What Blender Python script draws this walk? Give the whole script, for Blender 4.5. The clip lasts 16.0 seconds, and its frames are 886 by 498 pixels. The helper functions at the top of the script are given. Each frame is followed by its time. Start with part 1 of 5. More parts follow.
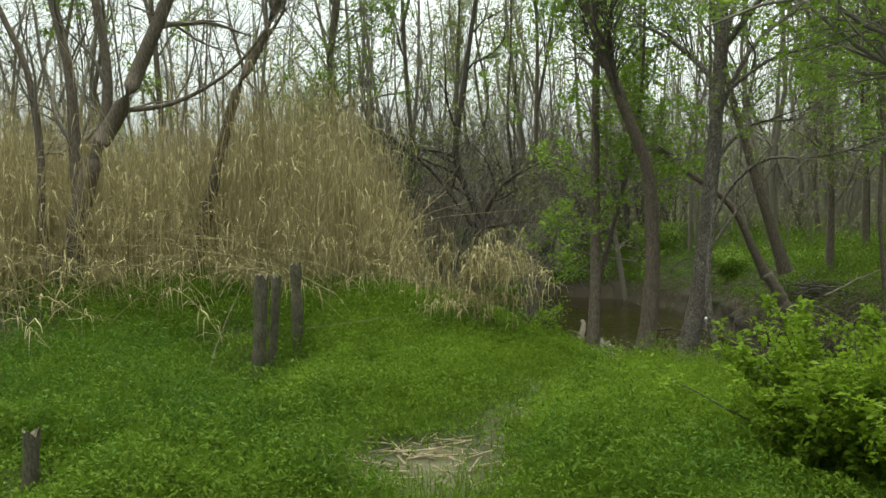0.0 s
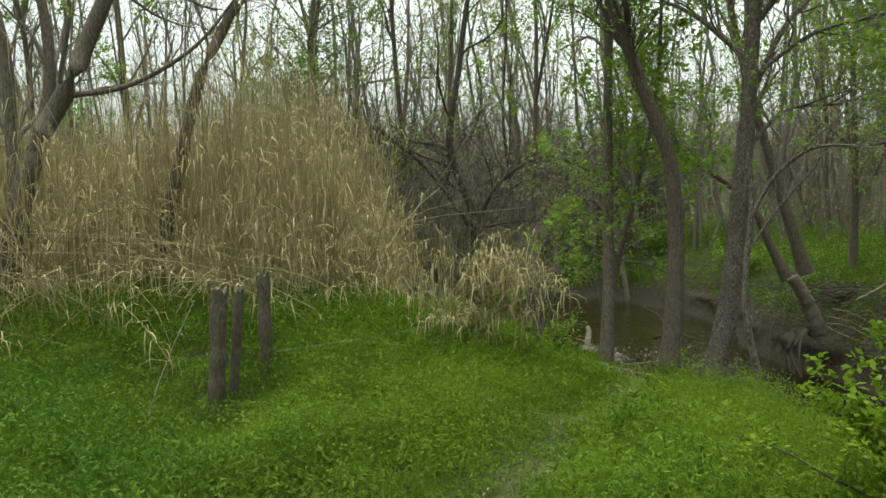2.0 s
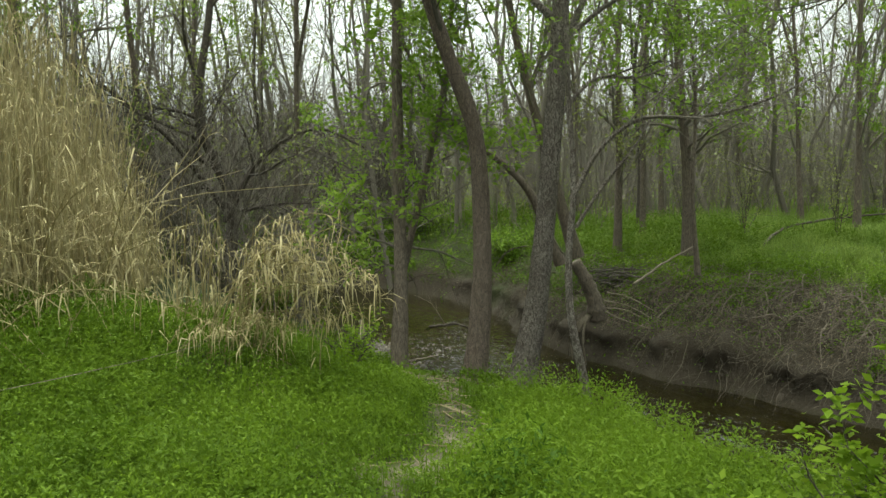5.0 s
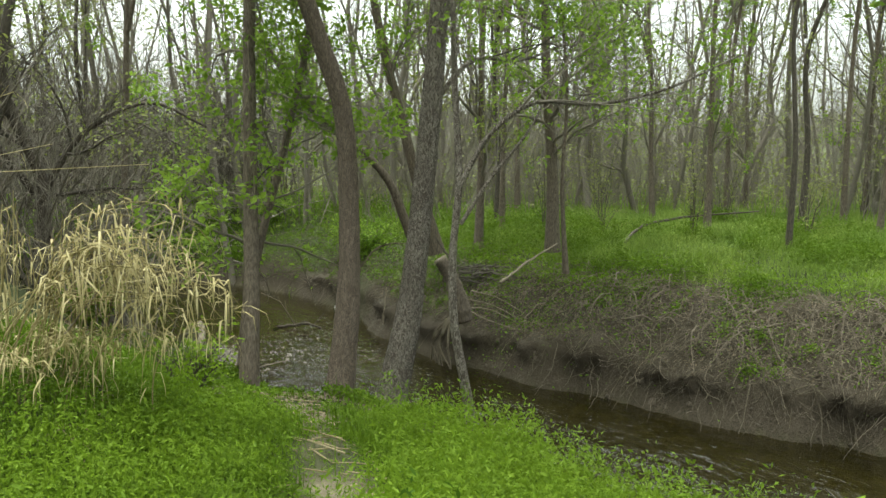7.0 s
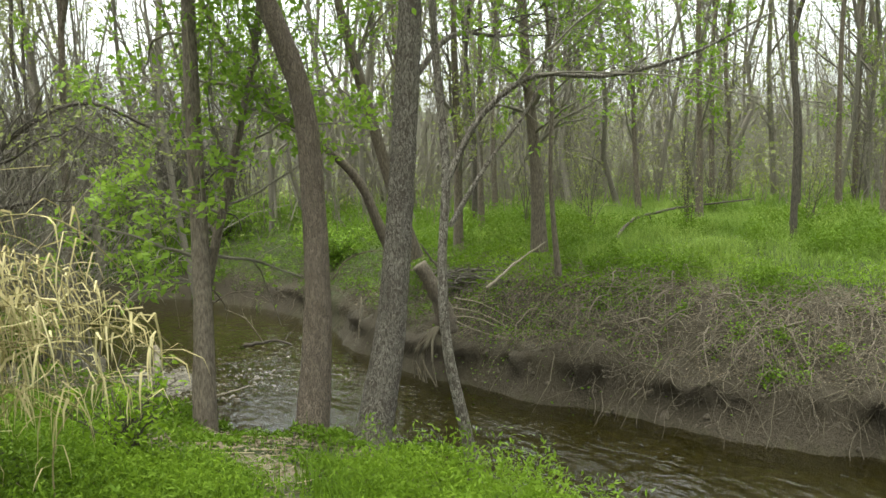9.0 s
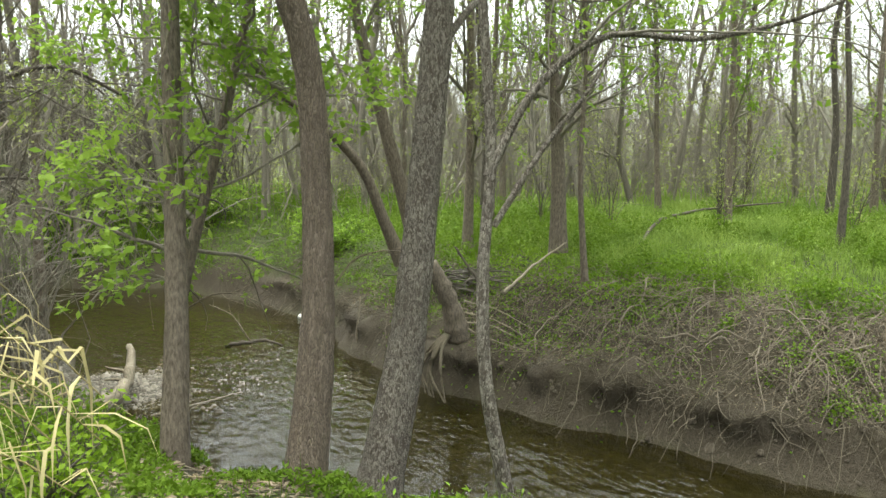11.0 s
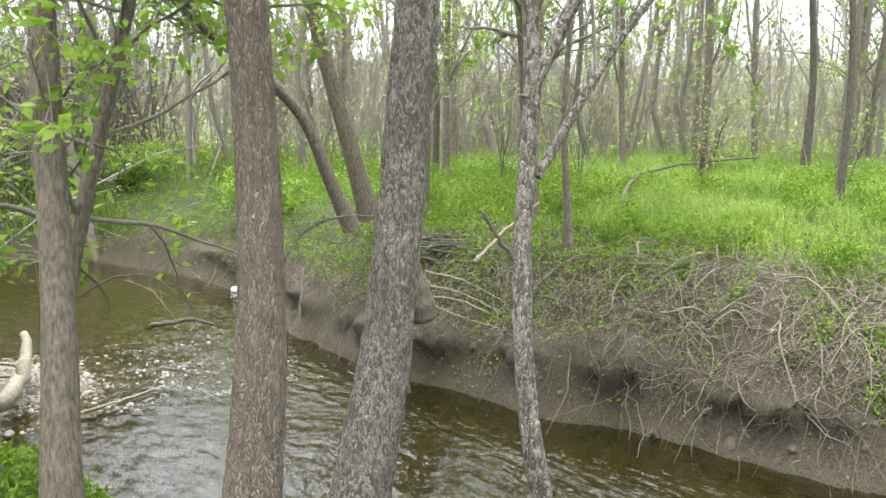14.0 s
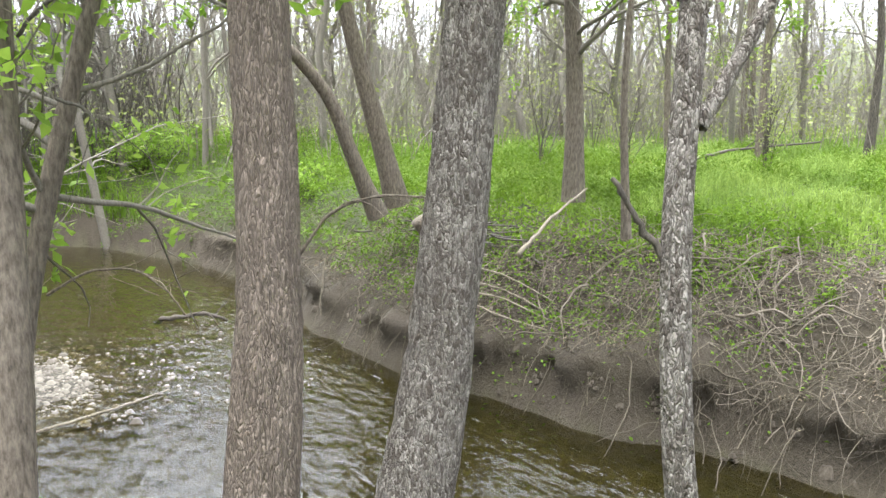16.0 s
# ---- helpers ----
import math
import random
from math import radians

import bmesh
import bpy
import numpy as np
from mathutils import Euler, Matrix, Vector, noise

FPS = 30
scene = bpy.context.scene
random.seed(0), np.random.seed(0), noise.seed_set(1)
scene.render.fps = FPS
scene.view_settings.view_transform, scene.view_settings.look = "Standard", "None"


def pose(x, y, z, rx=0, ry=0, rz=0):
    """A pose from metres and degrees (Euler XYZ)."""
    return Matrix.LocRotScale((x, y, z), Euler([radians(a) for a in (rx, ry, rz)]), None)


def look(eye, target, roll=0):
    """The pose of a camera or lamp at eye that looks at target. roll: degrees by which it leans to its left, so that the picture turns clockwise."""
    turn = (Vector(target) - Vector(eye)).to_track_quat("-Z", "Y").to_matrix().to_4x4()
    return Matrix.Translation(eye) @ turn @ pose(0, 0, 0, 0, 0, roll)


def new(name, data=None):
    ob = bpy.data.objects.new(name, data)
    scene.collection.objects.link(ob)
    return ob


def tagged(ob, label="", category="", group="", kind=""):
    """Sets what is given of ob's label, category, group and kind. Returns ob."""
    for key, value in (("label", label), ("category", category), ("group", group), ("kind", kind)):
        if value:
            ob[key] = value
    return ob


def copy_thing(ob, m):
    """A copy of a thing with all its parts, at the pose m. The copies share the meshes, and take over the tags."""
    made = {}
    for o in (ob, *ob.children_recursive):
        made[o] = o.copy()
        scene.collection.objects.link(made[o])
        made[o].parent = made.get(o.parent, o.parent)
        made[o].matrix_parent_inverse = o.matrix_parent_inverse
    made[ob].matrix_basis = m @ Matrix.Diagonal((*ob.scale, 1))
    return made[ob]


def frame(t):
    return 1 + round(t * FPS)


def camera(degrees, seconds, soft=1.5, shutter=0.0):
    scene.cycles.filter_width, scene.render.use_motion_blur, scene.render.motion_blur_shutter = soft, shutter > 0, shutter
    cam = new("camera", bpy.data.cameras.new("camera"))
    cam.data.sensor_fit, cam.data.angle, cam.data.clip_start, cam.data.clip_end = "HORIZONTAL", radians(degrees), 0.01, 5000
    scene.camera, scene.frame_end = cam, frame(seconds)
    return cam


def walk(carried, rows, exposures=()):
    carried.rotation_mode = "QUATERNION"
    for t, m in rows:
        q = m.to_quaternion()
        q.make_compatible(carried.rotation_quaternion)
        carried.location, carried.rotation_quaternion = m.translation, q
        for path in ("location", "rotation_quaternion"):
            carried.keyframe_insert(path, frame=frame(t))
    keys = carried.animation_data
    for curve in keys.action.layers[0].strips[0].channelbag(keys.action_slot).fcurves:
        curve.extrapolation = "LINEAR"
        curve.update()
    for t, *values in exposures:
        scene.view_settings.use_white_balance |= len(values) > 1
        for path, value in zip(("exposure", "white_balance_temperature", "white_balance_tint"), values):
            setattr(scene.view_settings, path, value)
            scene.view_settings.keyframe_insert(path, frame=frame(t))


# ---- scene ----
cam = camera(58.0, 16.0, soft=1.5)
METRES, EYE, TILT, LEAN, TURN = 9.0, 1.5, -3.0, 1.5, 0.0
ROWS = [
    (0.0, 0.0, 0.0, 0.0, 0.0, 0.0, -0.0),
    (0.5, -0.0, 0.0374, 0.0015, 0.33, -0.16, -0.5),
    (1.0, -0.0075, 0.0738, 0.0047, -0.16, -0.32, 0.05),
    (1.5, -0.007, 0.1088, 0.0052, -1.79, -0.29, 0.45),
    (2.0, -0.0058, 0.1473, 0.0081, -0.69, -0.18, 0.3),
    (2.5, -0.0186, 0.1807, 0.0068, -0.9, -0.23, 0.25),
    (3.0, -0.0252, 0.2122, 0.0071, -0.9, 0.61, 0.47),
    (3.5, -0.0287, 0.2524, 0.0101, -1.28, 2.81, 0.36),
    (4.0, -0.0373, 0.2851, 0.0084, -10.71, 2.3, 1.13),
    (4.5, -0.0334, 0.3139, 0.0085, -16.21, -0.28, 1.38),
    (7.0, -0.0081, 0.4591, 0.0136, -30.33, -2.14, -0.17),
    (7.5, 0.0033, 0.4843, 0.0142, -33.03, -2.19, 1.25),
    (8.0, 0.0235, 0.514, 0.0153, -32.33, -2.02, 1.08),
    (8.5, 0.0338, 0.5451, 0.0157, -32.41, -1.9, 1.58),
    (9.0, 0.0447, 0.5703, 0.0143, -32.43, -2.11, 2.15),
    (11.5, 0.0997, 0.7223, 0.0188, -33.97, -2.89, -0.97),
    (12.0, 0.1071, 0.7442, 0.0214, -40.54, -3.15, -0.24),
    (12.5, 0.1212, 0.7722, 0.0185, -37.87, -3.4, -0.69),
    (13.0, 0.1275, 0.7982, 0.0145, -36.92, -4.59, -1.32),
    (13.5, 0.1364, 0.8226, 0.0146, -40.23, -5.36, 0.01),
    (14.0, 0.1544, 0.847, 0.011, -37.66, -5.44, 0.71),
    (14.5, 0.1665, 0.8726, 0.0085, -36.04, -5.31, 1.09),
    (15.0, 0.1814, 0.8934, 0.0056, -36.65, -5.6, 0.84),
    (15.5, 0.1947, 0.9142, 0.0031, -36.39, -5.91, 0.34),
    (16.0, 0.2029, 0.9421, 0.0013, -36.17, -6.13, 0.32),
]
EXPOSURES = [(0.0, 0.75, 6500, -6), (3.5, 0.75, 6500, -6), (4.0, 0.6, 6500, -6), (4.5, 0.75, 6500, -6), (7.0, 1.32, 6500, -5), (8.0, 1.62, 6500, -4), (9.0, 1.64, 6500, -3), (12.0, 2.02, 6400, -1), (13.0, 2.18, 6300, 0), (14.0, 2.66, 6050, 6), (15.5, 2.62, 5900, 9), (16.0, 2.75, 5900, 9)]
walk(cam, [(t, pose(0, 0, EYE, TILT, LEAN, TURN) @ pose(METRES * x, METRES * y, METRES * z, 90 + pitch, roll, yaw)) for t, x, y, z, yaw, pitch, roll in ROWS], EXPOSURES)

# ---- world and light: a bright overcast spring day ----
world = bpy.data.worlds.new("overcast_sky")
scene.world = world
world.use_nodes = True
wn = world.node_tree
wn.nodes.clear()
sky = wn.nodes.new("ShaderNodeTexSky")
sky.sky_type = "NISHITA"
sky.sun_disc = False
sky.sun_elevation, sky.sun_rotation = radians(64), radians(12)
sky.air_density, sky.dust_density, sky.ozone_density = 1.0, 6.0, 1.0
soften = wn.nodes.new("ShaderNodeHueSaturation")
soften.inputs["Saturation"].default_value = 0.22
wbg = wn.nodes.new("ShaderNodeBackground")
wbg.inputs["Strength"].default_value = 0.15
wout = wn.nodes.new("ShaderNodeOutputWorld")
wn.links.new(sky.outputs[0], soften.inputs["Color"])
wn.links.new(soften.outputs[0], wbg.inputs["Color"])
wn.links.new(wbg.outputs[0], wout.inputs["Surface"])

sun_data = bpy.data.lights.new("sun", "SUN")
sun_data.energy, sun_data.angle, sun_data.color = 2.2, radians(60), (1.0, 0.96, 0.9)
sun = new("sun", sun_data)
sun.matrix_world = look((-5, 1, 30), (0, 6, 0))


# ---- materials ----
def shader(name):
    m = bpy.data.materials.new(name)
    m.use_nodes = True
    t = m.node_tree
    t.nodes.clear()
    out = t.nodes.new("ShaderNodeOutputMaterial")
    return m, t, out


def node(t, kind, **values):
    n = t.nodes.new(kind)
    for key, v in values.items():
        n.inputs[key].default_value = v
    return n


def noise_tex(t, coord, scale, detail=4.0, rough=0.6):
    n = node(t, "ShaderNodeTexNoise", Scale=scale, Detail=detail, Roughness=rough)
    t.links.new(coord, n.inputs["Vector"])
    return n.outputs["Fac"]


def ramp(t, fac, stops):
    r = t.nodes.new("ShaderNodeValToRGB")
    while len(r.color_ramp.elements) < len(stops):
        r.color_ramp.elements.new(0.5)
    for e, (p, c) in zip(r.color_ramp.elements, stops):
        e.position, e.color = p, (*c, 1)
    t.links.new(fac, r.inputs[0])
    return r.outputs[0]


def blend(t, fac, a, b, mode="MIX"):
    n = t.nodes.new("ShaderNodeMix")
    n.data_type, n.blend_type = "RGBA", mode
    for socket, v in ((n.inputs[0], fac), (n.inputs[6], a), (n.inputs[7], b)):
        if isinstance(v, (int, float)):
            socket.default_value = v
        elif isinstance(v, tuple):
            socket.default_value = (*v, 1)
        else:
            t.links.new(v, socket)
    return n.outputs[2]


def place_coord(t, squash=(1, 1, 1)):
    g = t.nodes.new("ShaderNodeNewGeometry")
    m = t.nodes.new("ShaderNodeMapping")
    m.inputs["Scale"].default_value = squash
    t.links.new(g.outputs["Position"], m.inputs[0])
    return m.outputs[0]


def bark(name, dark, pale, lichen=None, amount=0.5, size=1.0, depth=0.6):
    m, t, out = shader(name)
    co = place_coord(t, (1, 1, 0.28))
    flat = place_coord(t)
    ridge = noise_tex(t, co, 55 / size, 5, 0.7)
    broad = noise_tex(t, flat, 4.0, 3)
    col = ramp(t, ridge, [(0.32, dark), (0.66, pale)])
    col = blend(t, 0.5, col, ramp(t, broad, [(0.35, tuple(c * 0.7 for c in pale)), (0.65, pale)]), "MULTIPLY")
    col = blend(t, 0.55, col, ramp(t, ridge, [(0.3, dark), (0.7, pale)]))
    if lichen:
        spots = noise_tex(t, flat, 95, 4, 0.7)
        col = blend(t, ramp(t, spots, [(amount, (0, 0, 0)), (amount + 0.05, (1, 1, 1))]), col, lichen)
    b = node(t, "ShaderNodeBsdfPrincipled", Roughness=0.9)
    b.inputs["Specular IOR Level"].default_value = 0.25
    t.links.new(col, b.inputs["Base Color"])
    bump = node(t, "ShaderNodeBump", Strength=depth, Distance=0.02)
    t.links.new(ridge, bump.inputs["Height"])
    t.links.new(bump.outputs[0], b.inputs["Normal"])
    t.links.new(b.outputs[0], out.inputs[0])
    return m


def flaky_bark(name, crack, plate_dark, plate_pale, scale=70, stretch=0.45, depth=1.0):
    """Bark broken into small plates with dark cracks between them."""
    m, t, out = shader(name)
    co = place_coord(t, (1, 1, stretch))
    warp = node(t, "ShaderNodeTexNoise", Scale=38.0, Detail=4.0)
    t.links.new(co, warp.inputs["Vector"])
    shift = t.nodes.new("ShaderNodeVectorMath")
    shift.operation = "MULTIPLY_ADD"
    shift.inputs[1].default_value = (0.06, 0.06, 0.05)
    t.links.new(warp.outputs["Color"], shift.inputs[0])
    t.links.new(co, shift.inputs[2])
    cells = node(t, "ShaderNodeTexVoronoi", Scale=float(scale))
    edges = node(t, "ShaderNodeTexVoronoi", Scale=float(scale))
    edges.feature = "DISTANCE_TO_EDGE"
    for v in (cells, edges):
        t.links.new(shift.outputs[0], v.inputs["Vector"])
    split = t.nodes.new("ShaderNodeSeparateColor")
    t.links.new(cells.outputs["Color"], split.inputs[0])
    col = ramp(t, split.outputs[0], [(0.1, plate_dark), (0.9, plate_pale)])
    grain = noise_tex(t, place_coord(t, (1, 1, 0.4)), 160, 4, 0.7)
    col = blend(t, 0.6, col, ramp(t, grain, [(0.3, (0.45, 0.43, 0.40)), (0.65, (1.0, 0.98, 0.95))]), "MULTIPLY")
    wide = noise_tex(t, place_coord(t), 5, 3)
    col = blend(t, ramp(t, wide, [(0.4, (0, 0, 0)), (0.7, (0.5, 0.5, 0.5))]), col, plate_dark)
    gap = ramp(t, edges.outputs["Distance"], [(0.0, (0.75, 0.75, 0.75)), (0.11, (0, 0, 0))])
    col = blend(t, gap, col, crack)
    b = node(t, "ShaderNodeBsdfPrincipled", Roughness=0.92)
    b.inputs["Specular IOR Level"].default_value = 0.2
    t.links.new(col, b.inputs["Base Color"])
    bump = node(t, "ShaderNodeBump", Strength=min(depth, 1.0), Distance=0.012 * depth)
    t.links.new(edges.outputs["Distance"], bump.inputs["Height"])
    t.links.new(bump.outputs[0], b.inputs["Normal"])
    t.links.new(b.outputs[0], out.inputs[0])
    return m


def foliage(name, colours, through_light=0.35, rough=0.55, patch=0.35):
    """Thin leaf: each leaf picks its tone, and tones drift over a metre or two."""
    m, t, out = shader(name)
    g = t.nodes.new("ShaderNodeNewGeometry")
    stops = [(i / max(1, len(colours) - 1), c) for i, c in enumerate(colours)]
    own = ramp(t, g.outputs["Random Per Island"], stops)
    drift = noise_tex(t, place_coord(t), 0.8, 3)
    wide = ramp(t, drift, [(0.35, colours[0]), (0.65, colours[-1])])
    col = blend(t, patch, own, wide)
    b = node(t, "ShaderNodeBsdfPrincipled", Roughness=rough)
    b.inputs["Specular IOR Level"].default_value = 0.15
    tr = node(t, "ShaderNodeBsdfTranslucent")
    mix = node(t, "ShaderNodeMixShader", Fac=through_light)
    t.links.new(col, b.inputs["Base Color"])
    t.links.new(col, tr.inputs["Color"])
    t.links.new(b.outputs[0], mix.inputs[1])
    t.links.new(tr.outputs[0], mix.inputs[2])
    t.links.new(mix.outputs[0], out.inputs[0])
    return m


def earth():
    """Soil of the whole ground: loam under the herbs, trodden path, mud of the bank, gravel of the bar."""
    m, t, out = shader("earth")
    co = place_coord(t)
    fine, mid, wide = noise_tex(t, co, 38, 6, 0.7), noise_tex(t, co, 7, 5), noise_tex(t, co, 1.1, 3)
    loam = ramp(t, mid, [(0.3, (0.022, 0.030, 0.010)), (0.7, (0.055, 0.062, 0.022))])
    mud = ramp(t, fine, [(0.3, (0.024, 0.019, 0.012)), (0.72, (0.072, 0.058, 0.042))])
    mud = blend(t, ramp(t, wide, [(0.4, (0, 0, 0)), (0.6, (0.6, 0.6, 0.6))]), mud, (0.042, 0.034, 0.021))
    trod = ramp(t, fine, [(0.3, (0.11, 0.092, 0.060)), (0.7, (0.25, 0.215, 0.15))])
    stones = t.nodes.new("ShaderNodeTexVoronoi")
    stones.inputs["Scale"].default_value = 26
    t.links.new(co, stones.inputs["Vector"])
    gravel = ramp(t, stones.outputs["Distance"], [(0.0, (0.16, 0.142, 0.112)), (0.6, (0.05, 0.044, 0.034))])
    layers = []
    for key in ("mud", "trod", "gravel", "wet"):
        a = t.nodes.new("ShaderNodeAttribute")
        a.attribute_name = key
        layers.append(a.outputs["Fac"])
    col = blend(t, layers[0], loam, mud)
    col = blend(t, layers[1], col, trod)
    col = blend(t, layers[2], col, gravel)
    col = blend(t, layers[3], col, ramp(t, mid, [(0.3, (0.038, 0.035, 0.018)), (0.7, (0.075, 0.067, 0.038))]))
    b = node(t, "ShaderNodeBsdfPrincipled", Roughness=0.92)
    b.inputs["Specular IOR Level"].default_value = 0.25
    t.links.new(col, b.inputs["Base Color"])
    bump = node(t, "ShaderNodeBump", Strength=0.8, Distance=0.03)
    t.links.new(fine, bump.inputs["Height"])
    t.links.new(bump.outputs[0], b.inputs["Normal"])
    t.links.new(b.outputs[0], out.inputs[0])
    return m


def creek_water():
    """Clear shallow water, tinted by silt: it mirrors the sky at a slant and shows its bed from above."""
    m, t, out = shader("creek_water")
    co = place_coord(t, (1, 0.5, 1))
    small, large = noise_tex(t, co, 10, 2, 0.4), noise_tex(t, co, 3.2, 2, 0.4)
    h = t.nodes.new("ShaderNodeMath")
    h.operation = "ADD"
    t.links.new(small, h.inputs[0])
    t.links.new(large, h.inputs[1])
    bump = node(t, "ShaderNodeBump", Strength=0.45, Distance=0.05)
    t.links.new(h.outputs[0], bump.inputs["Height"])
    mirror = node(t, "ShaderNodeBsdfGlossy", Roughness=0.008)
    mirror.inputs["Color"].default_value = (0.95, 0.95, 0.95, 1)
    t.links.new(bump.outputs[0], mirror.inputs["Normal"])
    clear = node(t, "ShaderNodeBsdfTransparent")
    clear.inputs["Color"].default_value = (0.56, 0.53, 0.34, 1)
    fresnel = node(t, "ShaderNodeFresnel", IOR=1.4)
    t.links.new(bump.outputs[0], fresnel.inputs["Normal"])
    mix = node(t, "ShaderNodeMixShader")
    t.links.new(fresnel.outputs[0], mix.inputs[0])
    t.links.new(clear.outputs[0], mix.inputs[1])
    t.links.new(mirror.outputs[0], mix.inputs[2])
    t.links.new(mix.outputs[0], out.inputs[0])
    return m


EARTH, WATER = earth(), creek_water()
BARK = bark("furrowed_bark", (0.068, 0.055, 0.043), (0.26, 0.216, 0.172))
BARK_SCALY = flaky_bark("scaly_bark", (0.040, 0.032, 0.025), (0.165, 0.131, 0.106), (0.27, 0.218, 0.178), 85, 0.2, 1.6)
BARK_LICHEN = flaky_bark("lichened_bark", (0.048, 0.039, 0.032), (0.110, 0.091, 0.076), (0.38, 0.345, 0.305), 100, 0.4, 1.4)
BARK_DARK = bark("dark_bark", (0.042, 0.036, 0.029), (0.15, 0.128, 0.105))
TWIG = bark("grey_twig", (0.13, 0.115, 0.094), (0.29, 0.26, 0.218), None, 0.5, 0.5, 0.2)
TWIG_DARK = bark("dark_twig", (0.055, 0.048, 0.039), (0.15, 0.132, 0.11), None, 0.5, 0.5, 0.2)
VINE = bark("dead_vine", (0.085, 0.070, 0.052), (0.26, 0.222, 0.174), None, 0.5, 0.5, 0.2)
DEAD = bark("bleached_wood", (0.11, 0.092, 0.068), (0.33, 0.285, 0.22), None, 0.5, 0.8, 0.4)
ROOT = bark("dry_root", (0.055, 0.044, 0.030), (0.17, 0.145, 0.105), None, 0.5, 0.5, 0.2)
POST = bark("weathered_post_wood", (0.045, 0.038, 0.028), (0.19, 0.165, 0.12), (0.13, 0.16, 0.07), 0.58, 0.8, 0.6)
PEBBLE = foliage("pebble", [(0.060, 0.051, 0.040), (0.125, 0.109, 0.088), (0.230, 0.205, 0.172)], 0.0, 0.7, 0.15)
CLOD = bark("earth_clod", (0.030, 0.024, 0.017), (0.10, 0.082, 0.060), None, 0.5, 1.0, 0.3)
WHITE_STONE = bark("white_stone", (0.55, 0.54, 0.50), (0.80, 0.79, 0.75), None, 0.5, 1.0, 0.2)
HERB = foliage("meadow_herb", [(0.070, 0.124, 0.009), (0.096, 0.162, 0.012), (0.132, 0.206, 0.017)], 0.4, 0.65)
# a darker green than meadow_herb, for dense leafy clumps
HERB_DARK = foliage("dark_herb", [(0.048, 0.098, 0.009), (0.062, 0.124, 0.012), (0.084, 0.155, 0.016)], 0.4, 0.6)
WEED = foliage("yellow_green_weed", [(0.115, 0.190, 0.014), (0.150, 0.240, 0.019), (0.195, 0.290, 0.027)], 0.5, 0.6)
GRASS = foliage("woodland_grass", [(0.095, 0.160, 0.026), (0.165, 0.240, 0.042), (0.245, 0.325, 0.070)], 0.4, 0.6, 0.6)
LEAF = foliage("young_leaf", [(0.120, 0.205, 0.022), (0.190, 0.300, 0.034), (0.270, 0.380, 0.060)], 0.5)
LEAF_BUD = foliage("budding_leaf", [(0.160, 0.190, 0.050), (0.230, 0.260, 0.070), (0.280, 0.310, 0.110)], 0.45)
BUSH_LEAF = foliage("bush_leaf", [(0.110, 0.190, 0.012), (0.165, 0.260, 0.017), (0.230, 0.330, 0.027)], 0.5)
REED = foliage("dry_reed", [(0.265, 0.222, 0.102), (0.43, 0.37, 0.19), (0.60, 0.53, 0.315)], 0.35, 0.7, 0.25)
REED_STEM = bark("reed_stem", (0.15, 0.125, 0.05), (0.36, 0.31, 0.16), None, 0.5, 0.5, 0.1)
LITTER = foliage("dead_leaf", [(0.085, 0.064, 0.042), (0.160, 0.125, 0.085), (0.260, 0.215, 0.155)], 0.1, 0.8, 0.3)
STRAW = foliage("straw", [(0.17, 0.135, 0.075), (0.28, 0.23, 0.14), (0.40, 0.34, 0.22)], 0.1, 0.7, 0.2)


# ---- mesh helpers ----
def mesh_object(name, verts, faces, material, parent=None, label="", smooth=True):
    me = bpy.data.meshes.new(name)
    verts = np.asarray(verts, dtype=np.float32).reshape(-1, 3)
    faces = np.asarray(faces, dtype=np.int32)
    n, k = faces.shape
    me.vertices.add(len(verts))
    me.vertices.foreach_set("co", verts.ravel())
    me.loops.add(n * k)
    me.loops.foreach_set("vertex_index", faces.ravel())
    me.polygons.add(n)
    me.polygons.foreach_set("loop_start", np.arange(0, n * k, k, dtype=np.int32))
    me.polygons.foreach_set("use_smooth", np.full(n, smooth))
    me.materials.append(material)
    me.update(calc_edges=True)
    ob = new(name, me)
    if parent:
        ob.parent = parent
    if label:
        tagged(ob, label)
    return ob


def unit(v):
    return v / np.maximum(np.linalg.norm(v, axis=-1, keepdims=True), 1e-9)


def tubes(P, R, sides):
    """Round limbs: P (m, n, 3) centre lines, R (m, n) radii. Closed to a point at the tip by a tiny radius."""
    m, n, _ = P.shape
    tan = unit(np.gradient(P, axis=1))
    ref = np.where(np.abs(tan[..., 2:3]) > 0.9, np.array([1.0, 0, 0]), np.array([0, 0, 1.0]))
    a = unit(np.cross(tan, ref))
    b = np.cross(tan, a)
    ang = np.arange(sides) * 2 * np.pi / sides
    V = P[:, :, None] + R[:, :, None, None] * (np.cos(ang)[None, None, :, None] * a[:, :, None] + np.sin(ang)[None, None, :, None] * b[:, :, None])
    idx = np.arange(m * n * sides).reshape(m, n, sides)
    nxt = np.roll(idx, -1, axis=2)
    F = np.stack([idx[:, :-1], nxt[:, :-1], nxt[:, 1:], idx[:, 1:]], -1).reshape(-1, 4)
    return V.reshape(-1, 3), F


def capped(P, R):
    """The same limbs with both ends closed."""
    a, b = unit(P[:, :1] - P[:, 1:2]) * 0.002, unit(P[:, -1:] - P[:, -2:-1]) * 0.002
    return np.concatenate([P[:, :1] + a, P, P[:, -1:] + b], 1), np.concatenate([R[:, :1] * 0.02, R, R[:, -1:] * 0.02], 1)


def join(parts):
    V, F, k = [], [], 0
    for v, f in parts:
        V.append(v)
        F.append(f + k)
        k += len(v)
    return np.concatenate(V), np.concatenate(F)


